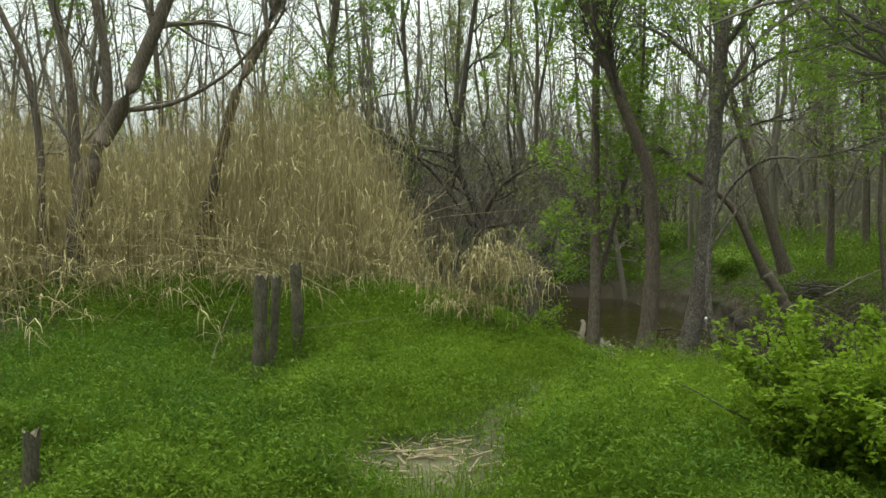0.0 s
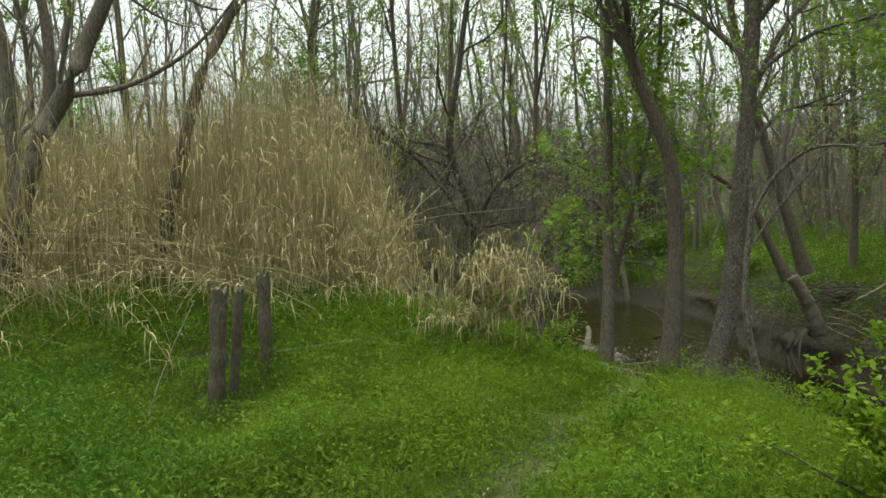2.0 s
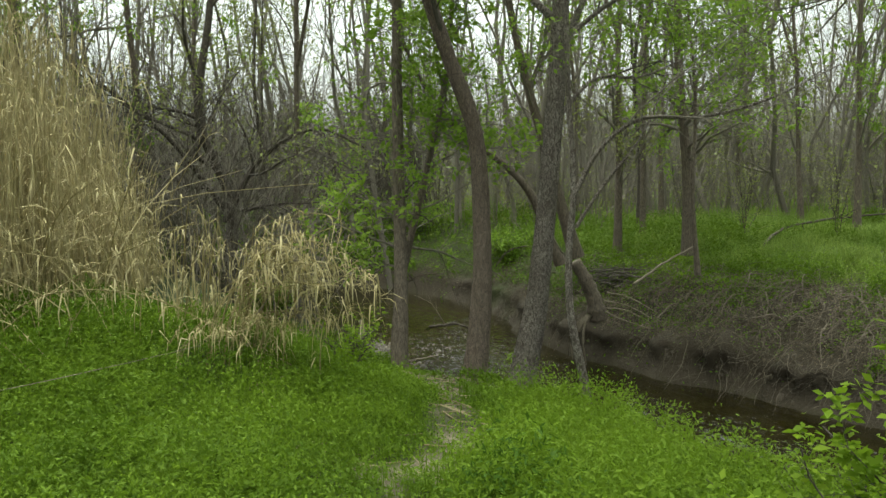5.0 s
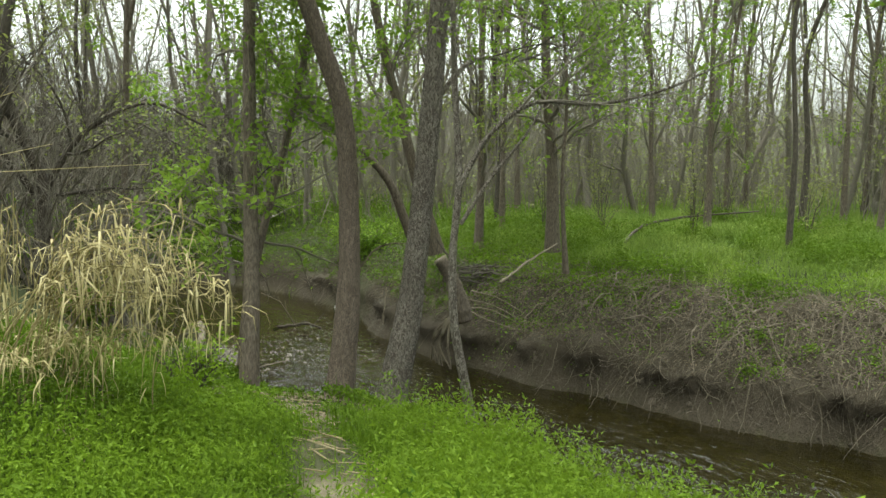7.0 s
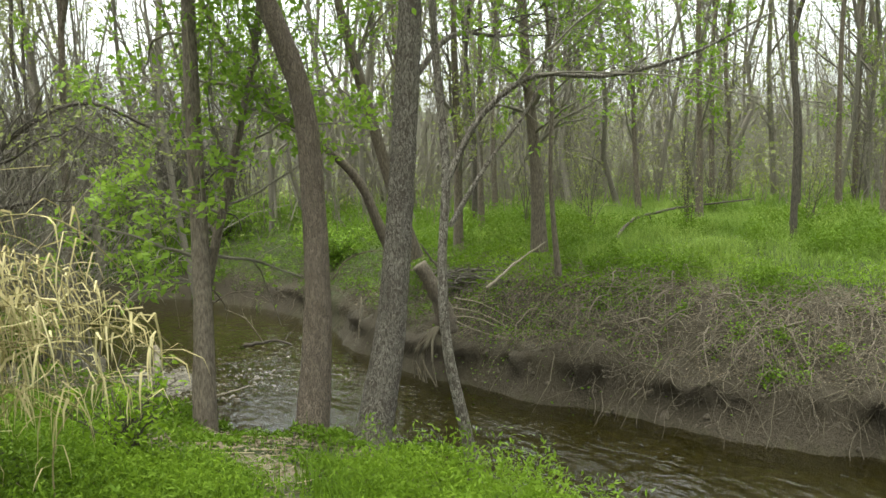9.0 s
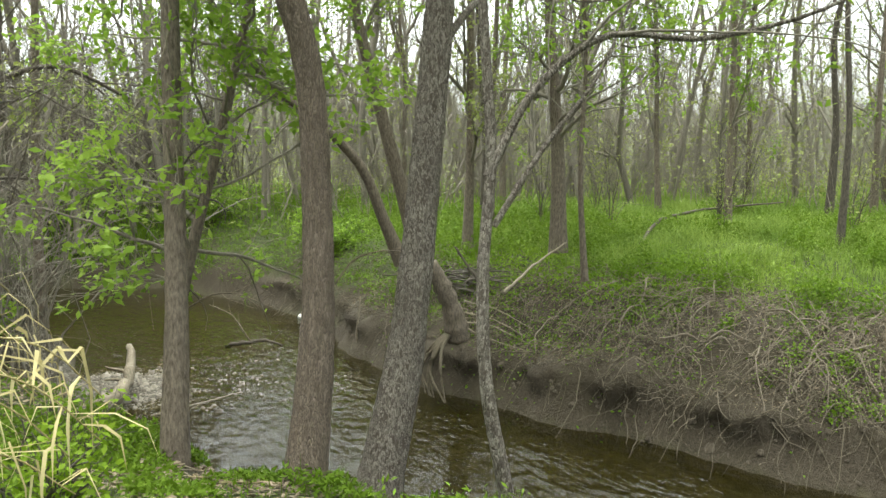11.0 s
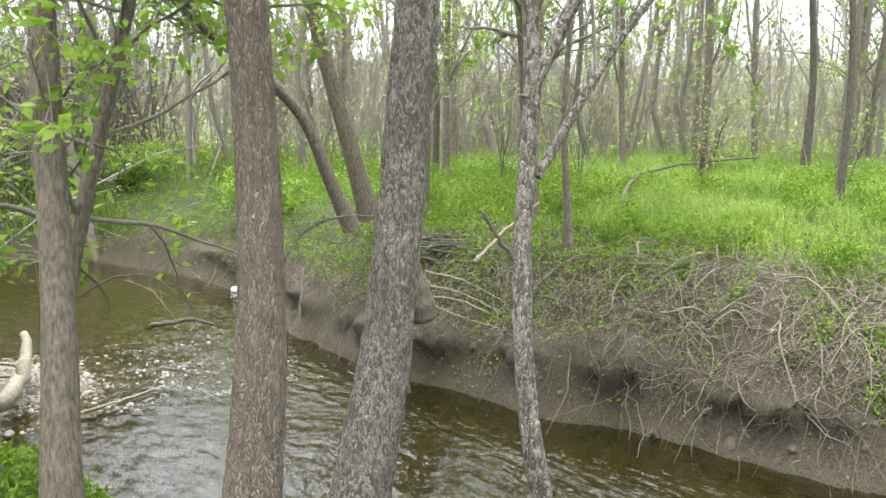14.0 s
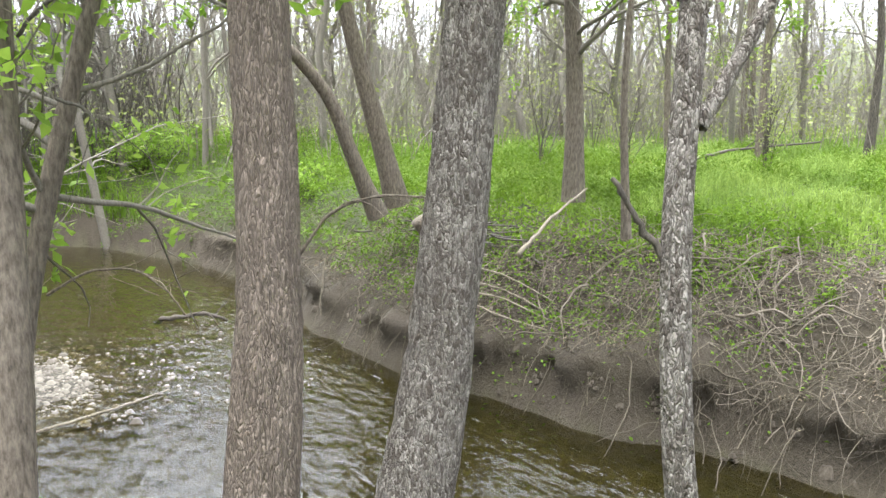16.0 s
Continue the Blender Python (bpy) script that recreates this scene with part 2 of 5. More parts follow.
def leaves(rng, C, size, flat=0.4, narrow=0.5, droop=0.0):
    """One folded rhombic leaf at each place of C."""
    m = len(C)
    s = size * rng.uniform(0.55, 1.3, (m, 1))
    a = rng.normal(size=(m, 3))
    a[:, 2] = a[:, 2] * (1 - flat) - droop
    a = unit(a)
    up = unit(rng.normal(size=(m, 3)) * 0.7 + np.array([0, 0, 1.0]))
    b = unit(np.cross(a, up))
    n = np.cross(b, a)
    V = np.stack([C, C + a * s * 0.5 + b * s * narrow * 0.5 + n * s * 0.08, C + a * s, C + a * s * 0.5 - b * s * narrow * 0.5 + n * s * 0.08], 1)
    return V.reshape(-1, 3), np.arange(m * 4).reshape(m, 4)


def blades(rng, C, height, width, lean=0.35, bend=0.5):
    """Bent grass blades that taper to the tip, rooted at C."""
    m = len(C)
    h = height * rng.uniform(0.5, 1.25, (m, 1))
    az = rng.uniform(0, 2 * np.pi, m)
    out = np.stack([np.cos(az), np.sin(az), np.zeros(m)], 1)
    side = np.stack([-np.sin(az), np.cos(az), np.zeros(m)], 1) * width * rng.uniform(0.6, 1.3, (m, 1)) * 0.5
    l1 = rng.uniform(0, lean, (m, 1))
    l2 = l1 + rng.uniform(0, bend, (m, 1))
    z = np.array([0, 0, 1.0])
    p1 = C + out * h * 0.5 * l1 + z * h * 0.55
    p2 = C + out * h * l2 + z * h * (1 - 0.35 * l2)
    V = np.stack([C - side, C + side, p1 + side * 0.8, p1 - side * 0.8, p2 + side * 0.12, p2 - side * 0.12], 1)
    k = np.arange(m)[:, None] * 6
    F = np.concatenate([k + np.array([[0, 1, 2, 3]]), k + np.array([[3, 2, 4, 5]])])
    return V.reshape(-1, 3), F


def curve(points, n):
    """A smooth line of n points through a few guide points."""
    p = np.array(points, dtype=float)
    d = np.r_[0, np.cumsum(np.linalg.norm(np.diff(p, axis=0), axis=1))]
    tang = np.gradient(p, d, axis=0)
    s = np.linspace(0, d[-1], n)
    i = np.clip(np.searchsorted(d, s, side="right") - 1, 0, len(d) - 2)
    L = (d[i + 1] - d[i])[:, None]
    u = ((s - d[i]) / L[:, 0])[:, None]
    return ((2 * u**3 - 3 * u**2 + 1) * p[i] + (u**3 - 2 * u**2 + u) * L * tang[i] + (-2 * u**3 + 3 * u**2) * p[i + 1] + (u**3 - u**2) * L * tang[i + 1])


def grow(rng, P, R, m, length, spread, up, n, wob, t0=0.3, thin=0.55, tip=0.25, droop=0.0):
    """m side branches off the limbs P."""
    k, nn, _ = P.shape
    pi = rng.integers(0, k, m)
    t = rng.uniform(t0, 0.98, m) * (nn - 1)
    i = t.astype(int)
    f = (t - i)[:, None]
    start = P[pi, i] * (1 - f) + P[pi, i + 1] * f
    tan = unit(P[pi, i + 1] - P[pi, i])
    rnd = rng.normal(size=(m, 3))
    perp = unit(rnd - (rnd * tan).sum(1, keepdims=True) * tan)
    ang = spread * rng.uniform(0.6, 1.35, (m, 1))
    d = unit(tan * np.cos(ang) + perp * np.sin(ang) + np.array([0, 0, up]))
    rad = (R[pi, i] * (1 - f[:, 0]) + R[pi, i + 1] * f[:, 0]) * thin * rng.uniform(0.6, 1.1, m)
    L = length * rng.uniform(0.45, 1.25, m) * (1 - 0.4 * t / (nn - 1))
    turn = np.cumsum(rng.normal(size=(m, n - 1, 3)) * wob, axis=1)
    turn[:, :, 2] -= droop * np.linspace(0, 1, n - 1) ** 2
    steps = unit(d[:, None] + turn) * (L / (n - 1))[:, None, None]
    Q = np.concatenate([start[:, None], start[:, None] + np.cumsum(steps, axis=1)], 1)
    return Q, rad[:, None] * np.linspace(1, tip, n)[None]


def along(rng, P, m, t0=0.2):
    k, nn, _ = P.shape
    pi = rng.integers(0, k, m)
    t = rng.uniform(t0, 0.99, m) * (nn - 1)
    i = t.astype(int)
    f = (t - i)[:, None]
    return P[pi, i] * (1 - f) + P[pi, i + 1] * f


def value_noise(x, y, seed=0, size=1.0):
    """Smooth random heights over the plan, -1 to 1."""
    x, y = np.asarray(x) / size, np.asarray(y) / size
    i, j = np.floor(x).astype(np.int64), np.floor(y).astype(np.int64)
    u, v = x - i, y - j
    u, v = u * u * (3 - 2 * u), v * v * (3 - 2 * v)

    def h(a, b):
        q = (a * 374761393 + b * 668265263 + seed * 974634777) & 0xFFFFFFFF
        q = ((q ^ (q >> 13)) * 1274126177) & 0xFFFFFFFF
        return ((q ^ (q >> 16)) & 0xFFFF) / 32767.5 - 1

    return (h(i, j) * (1 - u) + h(i + 1, j) * u) * (1 - v) + (h(i, j + 1) * (1 - u) + h(i + 1, j + 1) * u) * v


# ---- the lie of the land ----
WATER_Z = -1.45
FAR_EDGE = np.array([(16, -14), (13, -5), (11.2, 2), (9.7, 5.6), (8.3, 7.9), (7.79, 8.74), (7.2, 9.9), (6.7, 11.4), (6.4, 12.5), (5.97, 14.4), (5.92, 16.6), (6.4, 19.2), (6.1, 21.8), (5.2, 24.4), (3.2, 25.6), (-6, 28), (-30, 34)])
NEAR_EDGE = np.array([(12, -14), (8.6, -5), (6.4, 2), (5.2, 4.6), (4.4, 6.6), (4.0, 8.2), (3.85, 9.6), (3.68, 10.7), (3.0, 11.8), (2.6, 13), (2.25, 15), (2.3, 17), (2.55, 18.7), (2.2, 20.6), (0.6, 22.2), (-6, 24.5), (-30, 30)])
PATH_LINE = np.array([(0.25, -3), (0.1, 1), (-0.1, 4.2), (0.05, 4.9), (0.5, 5.9), (0.8, 7.1), (1.5, 7.9), (1.8, 8.6), (2.0, 9.4), (1.9, 11.2)])


def signed(x, y, line):
    """Distance to a line in the plan; above nought to its right, seen along its run."""
    best = np.full(np.shape(x), 1e9)
    sign = np.ones(np.shape(x))
    for (ax, ay), (bx, by) in zip(line[:-1], line[1:]):
        dx, dy = bx - ax, by - ay
        u = np.clip(((x - ax) * dx + (y - ay) * dy) / (dx * dx + dy * dy), 0, 1)
        d = np.hypot(x - ax - u * dx, y - ay - u * dy)
        s = np.where((x - ax) * dy - (y - ay) * dx > 0, 1.0, -1.0)
        sign = np.where(d < best - 1e-9, s, sign)
        best = np.minimum(best, d)
    return best * sign


def land(x, y):
    x, y = np.asarray(x, float), np.asarray(y, float)
    wob = value_noise(x, y, 3, 0.9) * 0.14 + value_noise(x, y, 4, 0.35) * 0.09
    df = signed(x, y, FAR_EDGE) + wob * 0.8
    dn = -signed(x, y, NEAR_EDGE) + wob
    far = np.interp(df, [-1.5, -0.25, -0.02, 0.03, 0.13, 0.2, 0.33, 0.9, 1.5, 2.3, 4.0, 8, 40], [-1.78, -1.66, -1.6, -1.41, -1.34, -1.2, -1.0, -0.64, -0.28, -0.08, 0.18, 0.28, 0.36])
    near = np.interp(dn, [-1.5, -0.25, 0.0, 0.25, 0.6, 1.0, 1.6, 2.5, 4, 6], [-1.78, -1.6, -1.47, -1.2, -0.8, -0.58, -0.44, -0.24, -0.04, 0.03])
    z = np.where(df > -0.3, far, np.where(dn > -0.3, near, np.maximum(far, near)))
    z = np.where((df <= -0.3) & (dn <= -0.3), np.maximum(far, near), z)
    mound = np.clip((y - 7.6) / 2.2, 0, 1) * np.clip((1.35 - x) / 1.1, 0, 1) * np.clip((dn - 0.8) / 1.5, 0, 1)
    z = z + 0.42 * mound * mound * (3 - 2 * mound)
    z = z - 0.15 * np.exp(-((x + 1.7) ** 2 + (y - 7.1) ** 2) / 0.6)
    q = ((x - 2.75) / 0.95) ** 2 + ((y - 16.5) / 1.25) ** 2 + value_noise(x, y, 7, 0.5) * 0.2
    bar = np.clip(1.4 - q, 0, 1)
    z = np.where(z < WATER_Z + 0.1, np.maximum(z, WATER_Z + 0.02 - 0.05 * q), z)
    rough = np.clip((z + 1.5) / 1.2, 0.15, 1)
    z = z + rough * (value_noise(x, y, 1, 2.3) * 0.05 + value_noise(x, y, 2, 0.6) * 0.025)
    steep = np.clip(1 - np.abs(df - 0.6) / 0.9, 0, 1)
    z = z + steep * (value_noise(x, y, 5, 0.22) * 0.06 + value_noise(x, y, 6, 0.5) * 0.08 + value_noise(x, y, 19, 0.11) * 0.035)
    return z, df, dn, bar


def land_z(x, y):
    return land(x, y)[0]


def lip(x, y, df):
    """How far the sod of the cut far bank leans out over its foot: a shift towards the creek."""
    e = 0.05
    nx = (signed(x + e, y, FAR_EDGE) - signed(x - e, y, FAR_EDGE)) / (2 * e)
    ny = (signed(x, y + e, FAR_EDGE) - signed(x, y - e, FAR_EDGE)) / (2 * e)
    size = 0.15 * np.clip(0.6 + value_noise(x, y, 17, 0.9) * 0.7 + value_noise(x, y, 18, 0.22) * 0.5, 0.0, 1.4)
    push = np.where(df > 0.28, size * np.exp(-np.clip(df - 0.34, 0, 9) / 0.3), 0.0)
    return -nx * push, -ny * push


def grid_lines(parts):
    return np.unique(np.concatenate([np.arange(a, b, s) for a, b, s in parts]).round(4))


gx = grid_lines([(-400, -60, 34), (-60, -12, 3), (-12, -4, 0.5), (-4, 11, 0.075), (11, 20, 0.4), (20, 70, 3), (70, 401, 33)])
gy = grid_lines([(-300, -40, 30), (-40, -4, 3), (-4, 3, 0.4), (3, 20, 0.075), (20, 32, 0.4), (32, 90, 3), (90, 501, 40)])
GX, GY = np.meshgrid(gx, gy)
gz, gdf, gdn, gbar = land(GX, GY)
near_bank = (gdf > 0) & (gdf < 2.5) & (GY > 2) & (GY < 22)
sx, sy = np.zeros(GX.shape), np.zeros(GX.shape)
sx[near_bank], sy[near_bank] = lip(GX[near_bank], GY[near_bank], gdf[near_bank])
idx = np.arange(GX.size).reshape(GX.shape)
ground = mesh_object("ground", np.stack([GX + sx, GY + sy, gz], -1), np.stack([idx[:-1, :-1], idx[:-1, 1:], idx[1:, 1:], idx[1:, :-1]], -1).reshape(-1, 4), EARTH)
tagged(ground, "creek banks of brown mud and loam under spring herbs", "ground", kind="structure")
path_off = np.abs(signed(GX, GY, PATH_LINE)) + value_noise(GX, GY, 8, 0.4) * 0.16 + value_noise(GX, GY, 9, 0.13) * 0.09
trod = np.clip(1 - (path_off - 0.09) / 0.1, 0, 1) * (GY > -2) * np.clip(0.55 + 0.3 * (GY > 6.8) + value_noise(GX, GY, 12, 0.7), 0, 1) * np.clip((GY - 2) / 5, 0.3, 1)
patch = 0.8 * np.clip(1.0 - np.hypot((GX + 0.12) / 0.6, (GY - 4.7) / 0.5) + value_noise(GX, GY, 11, 0.2) * 0.5 + value_noise(GX, GY, 16, 0.07) * 0.3, 0, 1)
mudf = np.clip((np.where(GY > 15.5, 1.0, 2.2) + value_noise(GX, GY, 13, 0.7) * 0.8 - gdf) / 0.4, 0, 1)
mudn = np.clip((1.25 + value_noise(GX, GY, 14, 0.6) * 0.3 - gdn) / 0.3, 0, 1)
mud_fac = np.where(gdf > -0.3, mudf, mudn)
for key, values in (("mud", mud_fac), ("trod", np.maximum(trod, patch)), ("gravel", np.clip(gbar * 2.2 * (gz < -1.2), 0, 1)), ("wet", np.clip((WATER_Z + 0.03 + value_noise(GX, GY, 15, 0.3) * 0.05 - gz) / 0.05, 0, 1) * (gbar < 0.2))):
    at = ground.data.attributes.new(key, "FLOAT", "POINT")
    at.data.foreach_set("value", values.astype(np.float32).ravel())

wx, wy = np.arange(-30, 16.1, 2.0), np.arange(-14, 35, 2.0)
WX, WY = np.meshgrid(wx, wy)
idx = np.arange(WX.size).reshape(WX.shape)
water = mesh_object("water", np.stack([WX, WY, np.full(WX.shape, WATER_Z)], -1), np.stack([idx[:-1, :-1], idx[:-1, 1:], idx[1:, 1:], idx[1:, :-1]], -1).reshape(-1, 4), WATER)
tagged(water, "shallow brown creek water with rippled sky reflections", "water", kind="structure")


def scatter(rng, n, x0, x1, y0, y1):
    return rng.uniform(x0, x1, n), rng.uniform(y0, y1, n)


def stuff(name, V, F, material, label, category):
    return tagged(mesh_object(name, V, F, material), label, category, kind="stuff")


# ---- trees ----
def tree(name, guides, radius, rng, limbs=10, limb_len=2.2, twigs=120, twig_len=0.9, n_leaves=600, leaf=0.06, mat=None, twig_mat=None, leaf_mat=None, label="", t0=0.45, spread=0.7, up=0.35, extra=(), tip=0.3, furrow=0.0, sides=12, droop=0.1, flare=1.5):
    """A tapered trunk along its guide points, forks given as extra (guides, radius), limbs, twigs and young leaves."""
    base = np.array(guides[0], float)
    root = new(name)
    root.location = Vector(base)
    n = 200 if furrow else 26
    P = (curve(guides, n) - base)[None]
    s = np.linspace(0, 1, n)
    R = (radius * (1 + (tip - 1) * s) * (1 + (flare - 1) * np.exp(-s * 14)))[None]
    V, F = tubes(P, R, 52 if furrow else sides)
    if furrow:
        k = 52
        W = V.reshape(n, k, 3)
        a = np.arange(k)[None].repeat(n, 0)
        z = W[..., 2]
        g = (1 - 2 * np.abs(value_noise(a * 0.55, z * 14, 21, 1.3))) * 0.7 + value_noise(a * 0.9, z * 34, 22, 1.1) * 0.5 + value_noise(a * 0.16, z * 3, 23, 1.0) * 0.5
        g[:, -1] = g[:, 0]
        W += (W - P[0][:, None]) * (g * furrow)[..., None]
    forks, stems = [(V, F)], [(P, R)]
    for g, r in extra:
        Pe = (curve(g, 20) - base)[None]
        Re = (r * np.linspace(1, 0.3, 20))[None]
        forks.append(tubes(Pe, Re, 10))
        stems.append((Pe, Re))
    V, F = join(forks)
    mesh_object("trunk", V, F, mat or BARK, root)
    L1, L2 = [], []
    share = max(1, limbs // len(stems))
    for i, (Ps, Rs) in enumerate(stems):
        A, B = grow(rng, Ps, Rs, share, limb_len, spread, up, 9, 0.16, t0 if i == 0 else 0.15, 0.5, 0.2)
        L1.append((A, np.maximum(B, 0.004)))
    PA, RA = np.concatenate([a for a, _ in L1]), np.concatenate([b for _, b in L1])
    PB, RB = grow(rng, PA, RA, twigs, twig_len, 0.7, 0.15, 6, 0.2, 0.15, 0.6, 0.3, droop)
    RB = np.maximum(RB, 0.0022)
    PC, RC = grow(rng, PB, RB, twigs * 2, twig_len * 0.5, 0.7, 0.1, 4, 0.22, 0.1, 0.6, 0.4, droop)
    RC = np.maximum(RC, 0.0016)
    V, F = join([tubes(PA, RA, 6), tubes(PB, RB, 3), tubes(PC, RC, 3)])
    crown = mesh_object("crown", V, F, twig_mat or TWIG, root)
    if n_leaves:
        C = along(rng, PC, n_leaves) + rng.normal(size=(n_leaves, 3)) * leaf * 0.5
        V, F = leaves(rng, C, leaf, 0.3, 0.5, 0.25)
        mesh_object("leaves", V, F, leaf_mat or LEAF, crown, "fresh yellow-green young leaves")
    return tagged(root, label, "tree")


def rng_of(seed):
    return np.random.default_rng(seed)


# trees on the near bank
tree("tree", [(2.13, 11.6, -0.9), (2.15, 11.64, -0.5), (2.2, 11.72, 0.1), (2.25, 11.85, 1.0), (2.29, 11.97, 2.25), (2.33, 12.05, 3.1), (2.4, 12.2, 6), (2.3, 12.3, 10)], 0.076, rng_of(1), 26, 1.8, 260, 0.8, 3200, 0.085, BARK, None, LEAF, "slim upright tree with grey-brown furrowed bark beside the creek", 0.3, furrow=0.035, spread=1.1, up=0.1)
tree("tree", [(2.24, 12.25, -1.05), (2.33, 12.25, 0.1), (2.46, 12.24, 0.66), (2.75, 12.24, 1.71), (3.0, 12.3, 2.7), (3.2, 12.4, 5)], 0.055, rng_of(2), 34, 1.9, 320, 0.8, 6500, 0.085, BARK, None, LEAF, "thin leaning tree with fresh leaves at the water's edge", 0.2, spread=1.25, up=0.0, droop=0.15)
tree("tree", [(2.6, 10.55, -0.75), (2.68, 10.6, -0.3), (2.76, 10.64, 0.4), (2.79, 10.7, 1.1), (2.72, 10.7, 2.0), (2.5, 10.7, 2.6), (2.18, 10.7, 3.5), (1.7, 10.8, 5.0), (1.1, 10.9, 8)], 0.1, rng_of(3), 46, 2.3, 620, 1.0, 5000, 0.07, BARK_SCALY, TWIG_DARK, LEAF, "leaning creekside tree with rough scaly brown bark", 0.4, furrow=0.06)
tree("tree", [(3.1, 10.62, -0.95), (3.23, 10.62, -0.45), (3.34, 10.62, 0.03), (3.45, 10.62, 0.8), (3.54, 10.62, 1.6), (3.61, 10.62, 2.3), (3.7, 10.64, 3.4), (3.85, 10.9, 6), (3.9, 11, 10)], 0.112, rng_of(4), 72, 2.2, 700, 1.0, 12000, 0.075, BARK_LICHEN, TWIG_DARK, LEAF, "creekside tree with dark bark flecked by pale grey lichen", 0.4, furrow=0.07, extra=(([(3.64, 10.7, 2.8), (4.3, 10.5, 3.3), (5.2, 10.2, 3.5), (6.2, 9.8, 3.9)], 0.03), ([(3.66, 10.72, 3.1), (3.3, 11.3, 3.7), (3.0, 12.2, 4.2)], 0.045), ([(3.7, 10.75, 3.4), (4.2, 10.0, 4.2), (4.8, 9.0, 4.8)], 0.045), ([(3.58, 10.64, 2.0), (4.2, 10.9, 2.5), (5.0, 11.2, 2.6), (5.9, 11.6, 2.9)], 0.03), ([(3.64, 10.64, 2.6), (4.3, 11.0, 3.6), (5.2, 11.5, 4.2), (6.2, 12.0, 4.6)], 0.04), ([(3.7, 10.64, 3.4), (4.3, 11.3, 4.6), (5.0, 12.0, 5.2), (5.9, 12.8, 5.6)], 0.045), ([(3.75, 10.7, 4.0), (4.4, 10.6, 5.2), (5.3, 10.9, 5.6), (6.4, 11.3, 5.8)], 0.045)))
tree("tree", [(3.3, 9.36, -0.95), (3.22, 9.36, -0.4), (3.12, 9.42, 0.25), (3.14, 9.48, 0.75), (3.22, 9.53, 1.3), (3.23, 9.62, 2.1), (3.25, 9.69, 2.8), (3.3, 9.8, 5.0)], 0.038, rng_of(5), 18, 1.5, 130, 0.7, 1200, 0.06, BARK_LICHEN, None, LEAF, "young slender tree with a long arching limb over the creek", 0.5, furrow=0.05, extra=(([(3.2, 9.53, 1.25), (3.46, 9.44, 1.72), (3.74, 9.3, 1.95), (4.2, 9.05, 1.95), (4.6, 8.8, 2.05), (5.2, 8.5, 2.35)], 0.024), ([(3.22, 9.5, 1.0), (3.5, 9.45, 1.4), (3.8, 9.4, 1.75), (4.1, 9.4, 2.3)], 0.018)))

# trees among the reeds
tree("tree", [(-4.98, 10.28, 0.1), (-4.84, 10.3, 0.73), (-4.6, 10.3, 1.82), (-4.39, 10.3, 2.39), (-4.08, 10.32, 2.88), (-3.79, 10.36, 3.52), (-3.51, 10.4, 4.15), (-2.9, 10.6, 6.5)], 0.15, rng_of(6), 40, 2.2, 380, 1.0, 0, 0.05, BARK, TWIG, LEAF, "large dark many-forked tree, still leafless, rising from dry reeds", 0.4, extra=(([(-4.68, 10.3, 1.5), (-4.72, 10.35, 2.55), (-4.75, 10.35, 3.41), (-4.88, 10.38, 3.99), (-5.3, 10.5, 5.5)], 0.09), ([(-4.45, 10.3, 2.25), (-4.28, 10.35, 2.9), (-4.28, 10.38, 3.54), (-4.39, 10.4, 4.26), (-4.6, 10.5, 6.5)], 0.075), ([(-4.12, 10.32, 2.84), (-3.57, 10.4, 2.9), (-2.75, 10.45, 3.3), (-2.0, 10.6, 4.2)], 0.035), ([(-4.95, 10.3, 0.3), (-5.1, 10.2, 1.11), (-5.1, 10.2, 2.47), (-5.26, 10.2, 3.54), (-5.51, 10.2, 4.11), (-5.9, 10.3, 6)], 0.065)), sides=14)
tree("tree", [(-3.62, 11.2, 0.1), (-3.35, 11.2, 1.33), (-3.18, 11.2, 1.95), (-2.99, 11.2, 2.65), (-2.8, 11.2, 3.23), (-2.52, 11.2, 3.73), (-2.22, 11.2, 4.34), (-1.5, 11.3, 7)], 0.1, rng_of(7), 30, 2.0, 320, 1.0, 0, 0.05, BARK, TWIG, LEAF, "dark leaning tree, leafless, standing in the reed bed", 0.45)

tree("tree", [(4.05, 6.2, -1.1), (4.05, 6.25, 0.8), (4.0, 6.3, 2.2), (3.9, 6.4, 4.0), (3.8, 6.5, 7.0)], 0.09, rng_of(10), 50, 3.0, 560, 1.1, 13000, 0.065, BARK, None, LEAF, "leafy creekside tree whose boughs hang over the bank", 0.3, spread=1.1, up=0.1)

tree("tree", [(-2.0, 14.6, 0.3), (-1.9, 14.6, 2.0), (-2.0, 14.7, 4.0), (-1.8, 14.8, 6.0), (-1.7, 14.8, 8.5)], 0.07, rng_of(11), 46, 2.3, 520, 1.0, 14000, 0.06, BARK, None, LEAF, "slim tree in pale yellow-green leaf behind the reeds", 0.25, spread=1.1, up=0.25)
tree("tree", [(0.6, 15.8, 0.0), (0.7, 15.9, 1.2), (0.3, 16.0, 2.4), (0.5, 16.1, 4.0), (1.0, 16.2, 7.0)], 0.09, rng_of(12), 36, 2.2, 420, 1.0, 2600, 0.07, BARK_DARK, TWIG_DARK, LEAF_BUD, "crooked dark tree with twiggy arching limbs", 0.15, spread=1.0, up=0.1, extra=(([(0.6, 15.85, 0.9), (1.2, 15.6, 1.9), (2.0, 15.4, 2.3), (2.7, 15.3, 2.0)], 0.05), ([(0.6, 15.9, 1.1), (-0.2, 15.6, 2.2), (-1.0, 15.4, 2.9)], 0.05)))

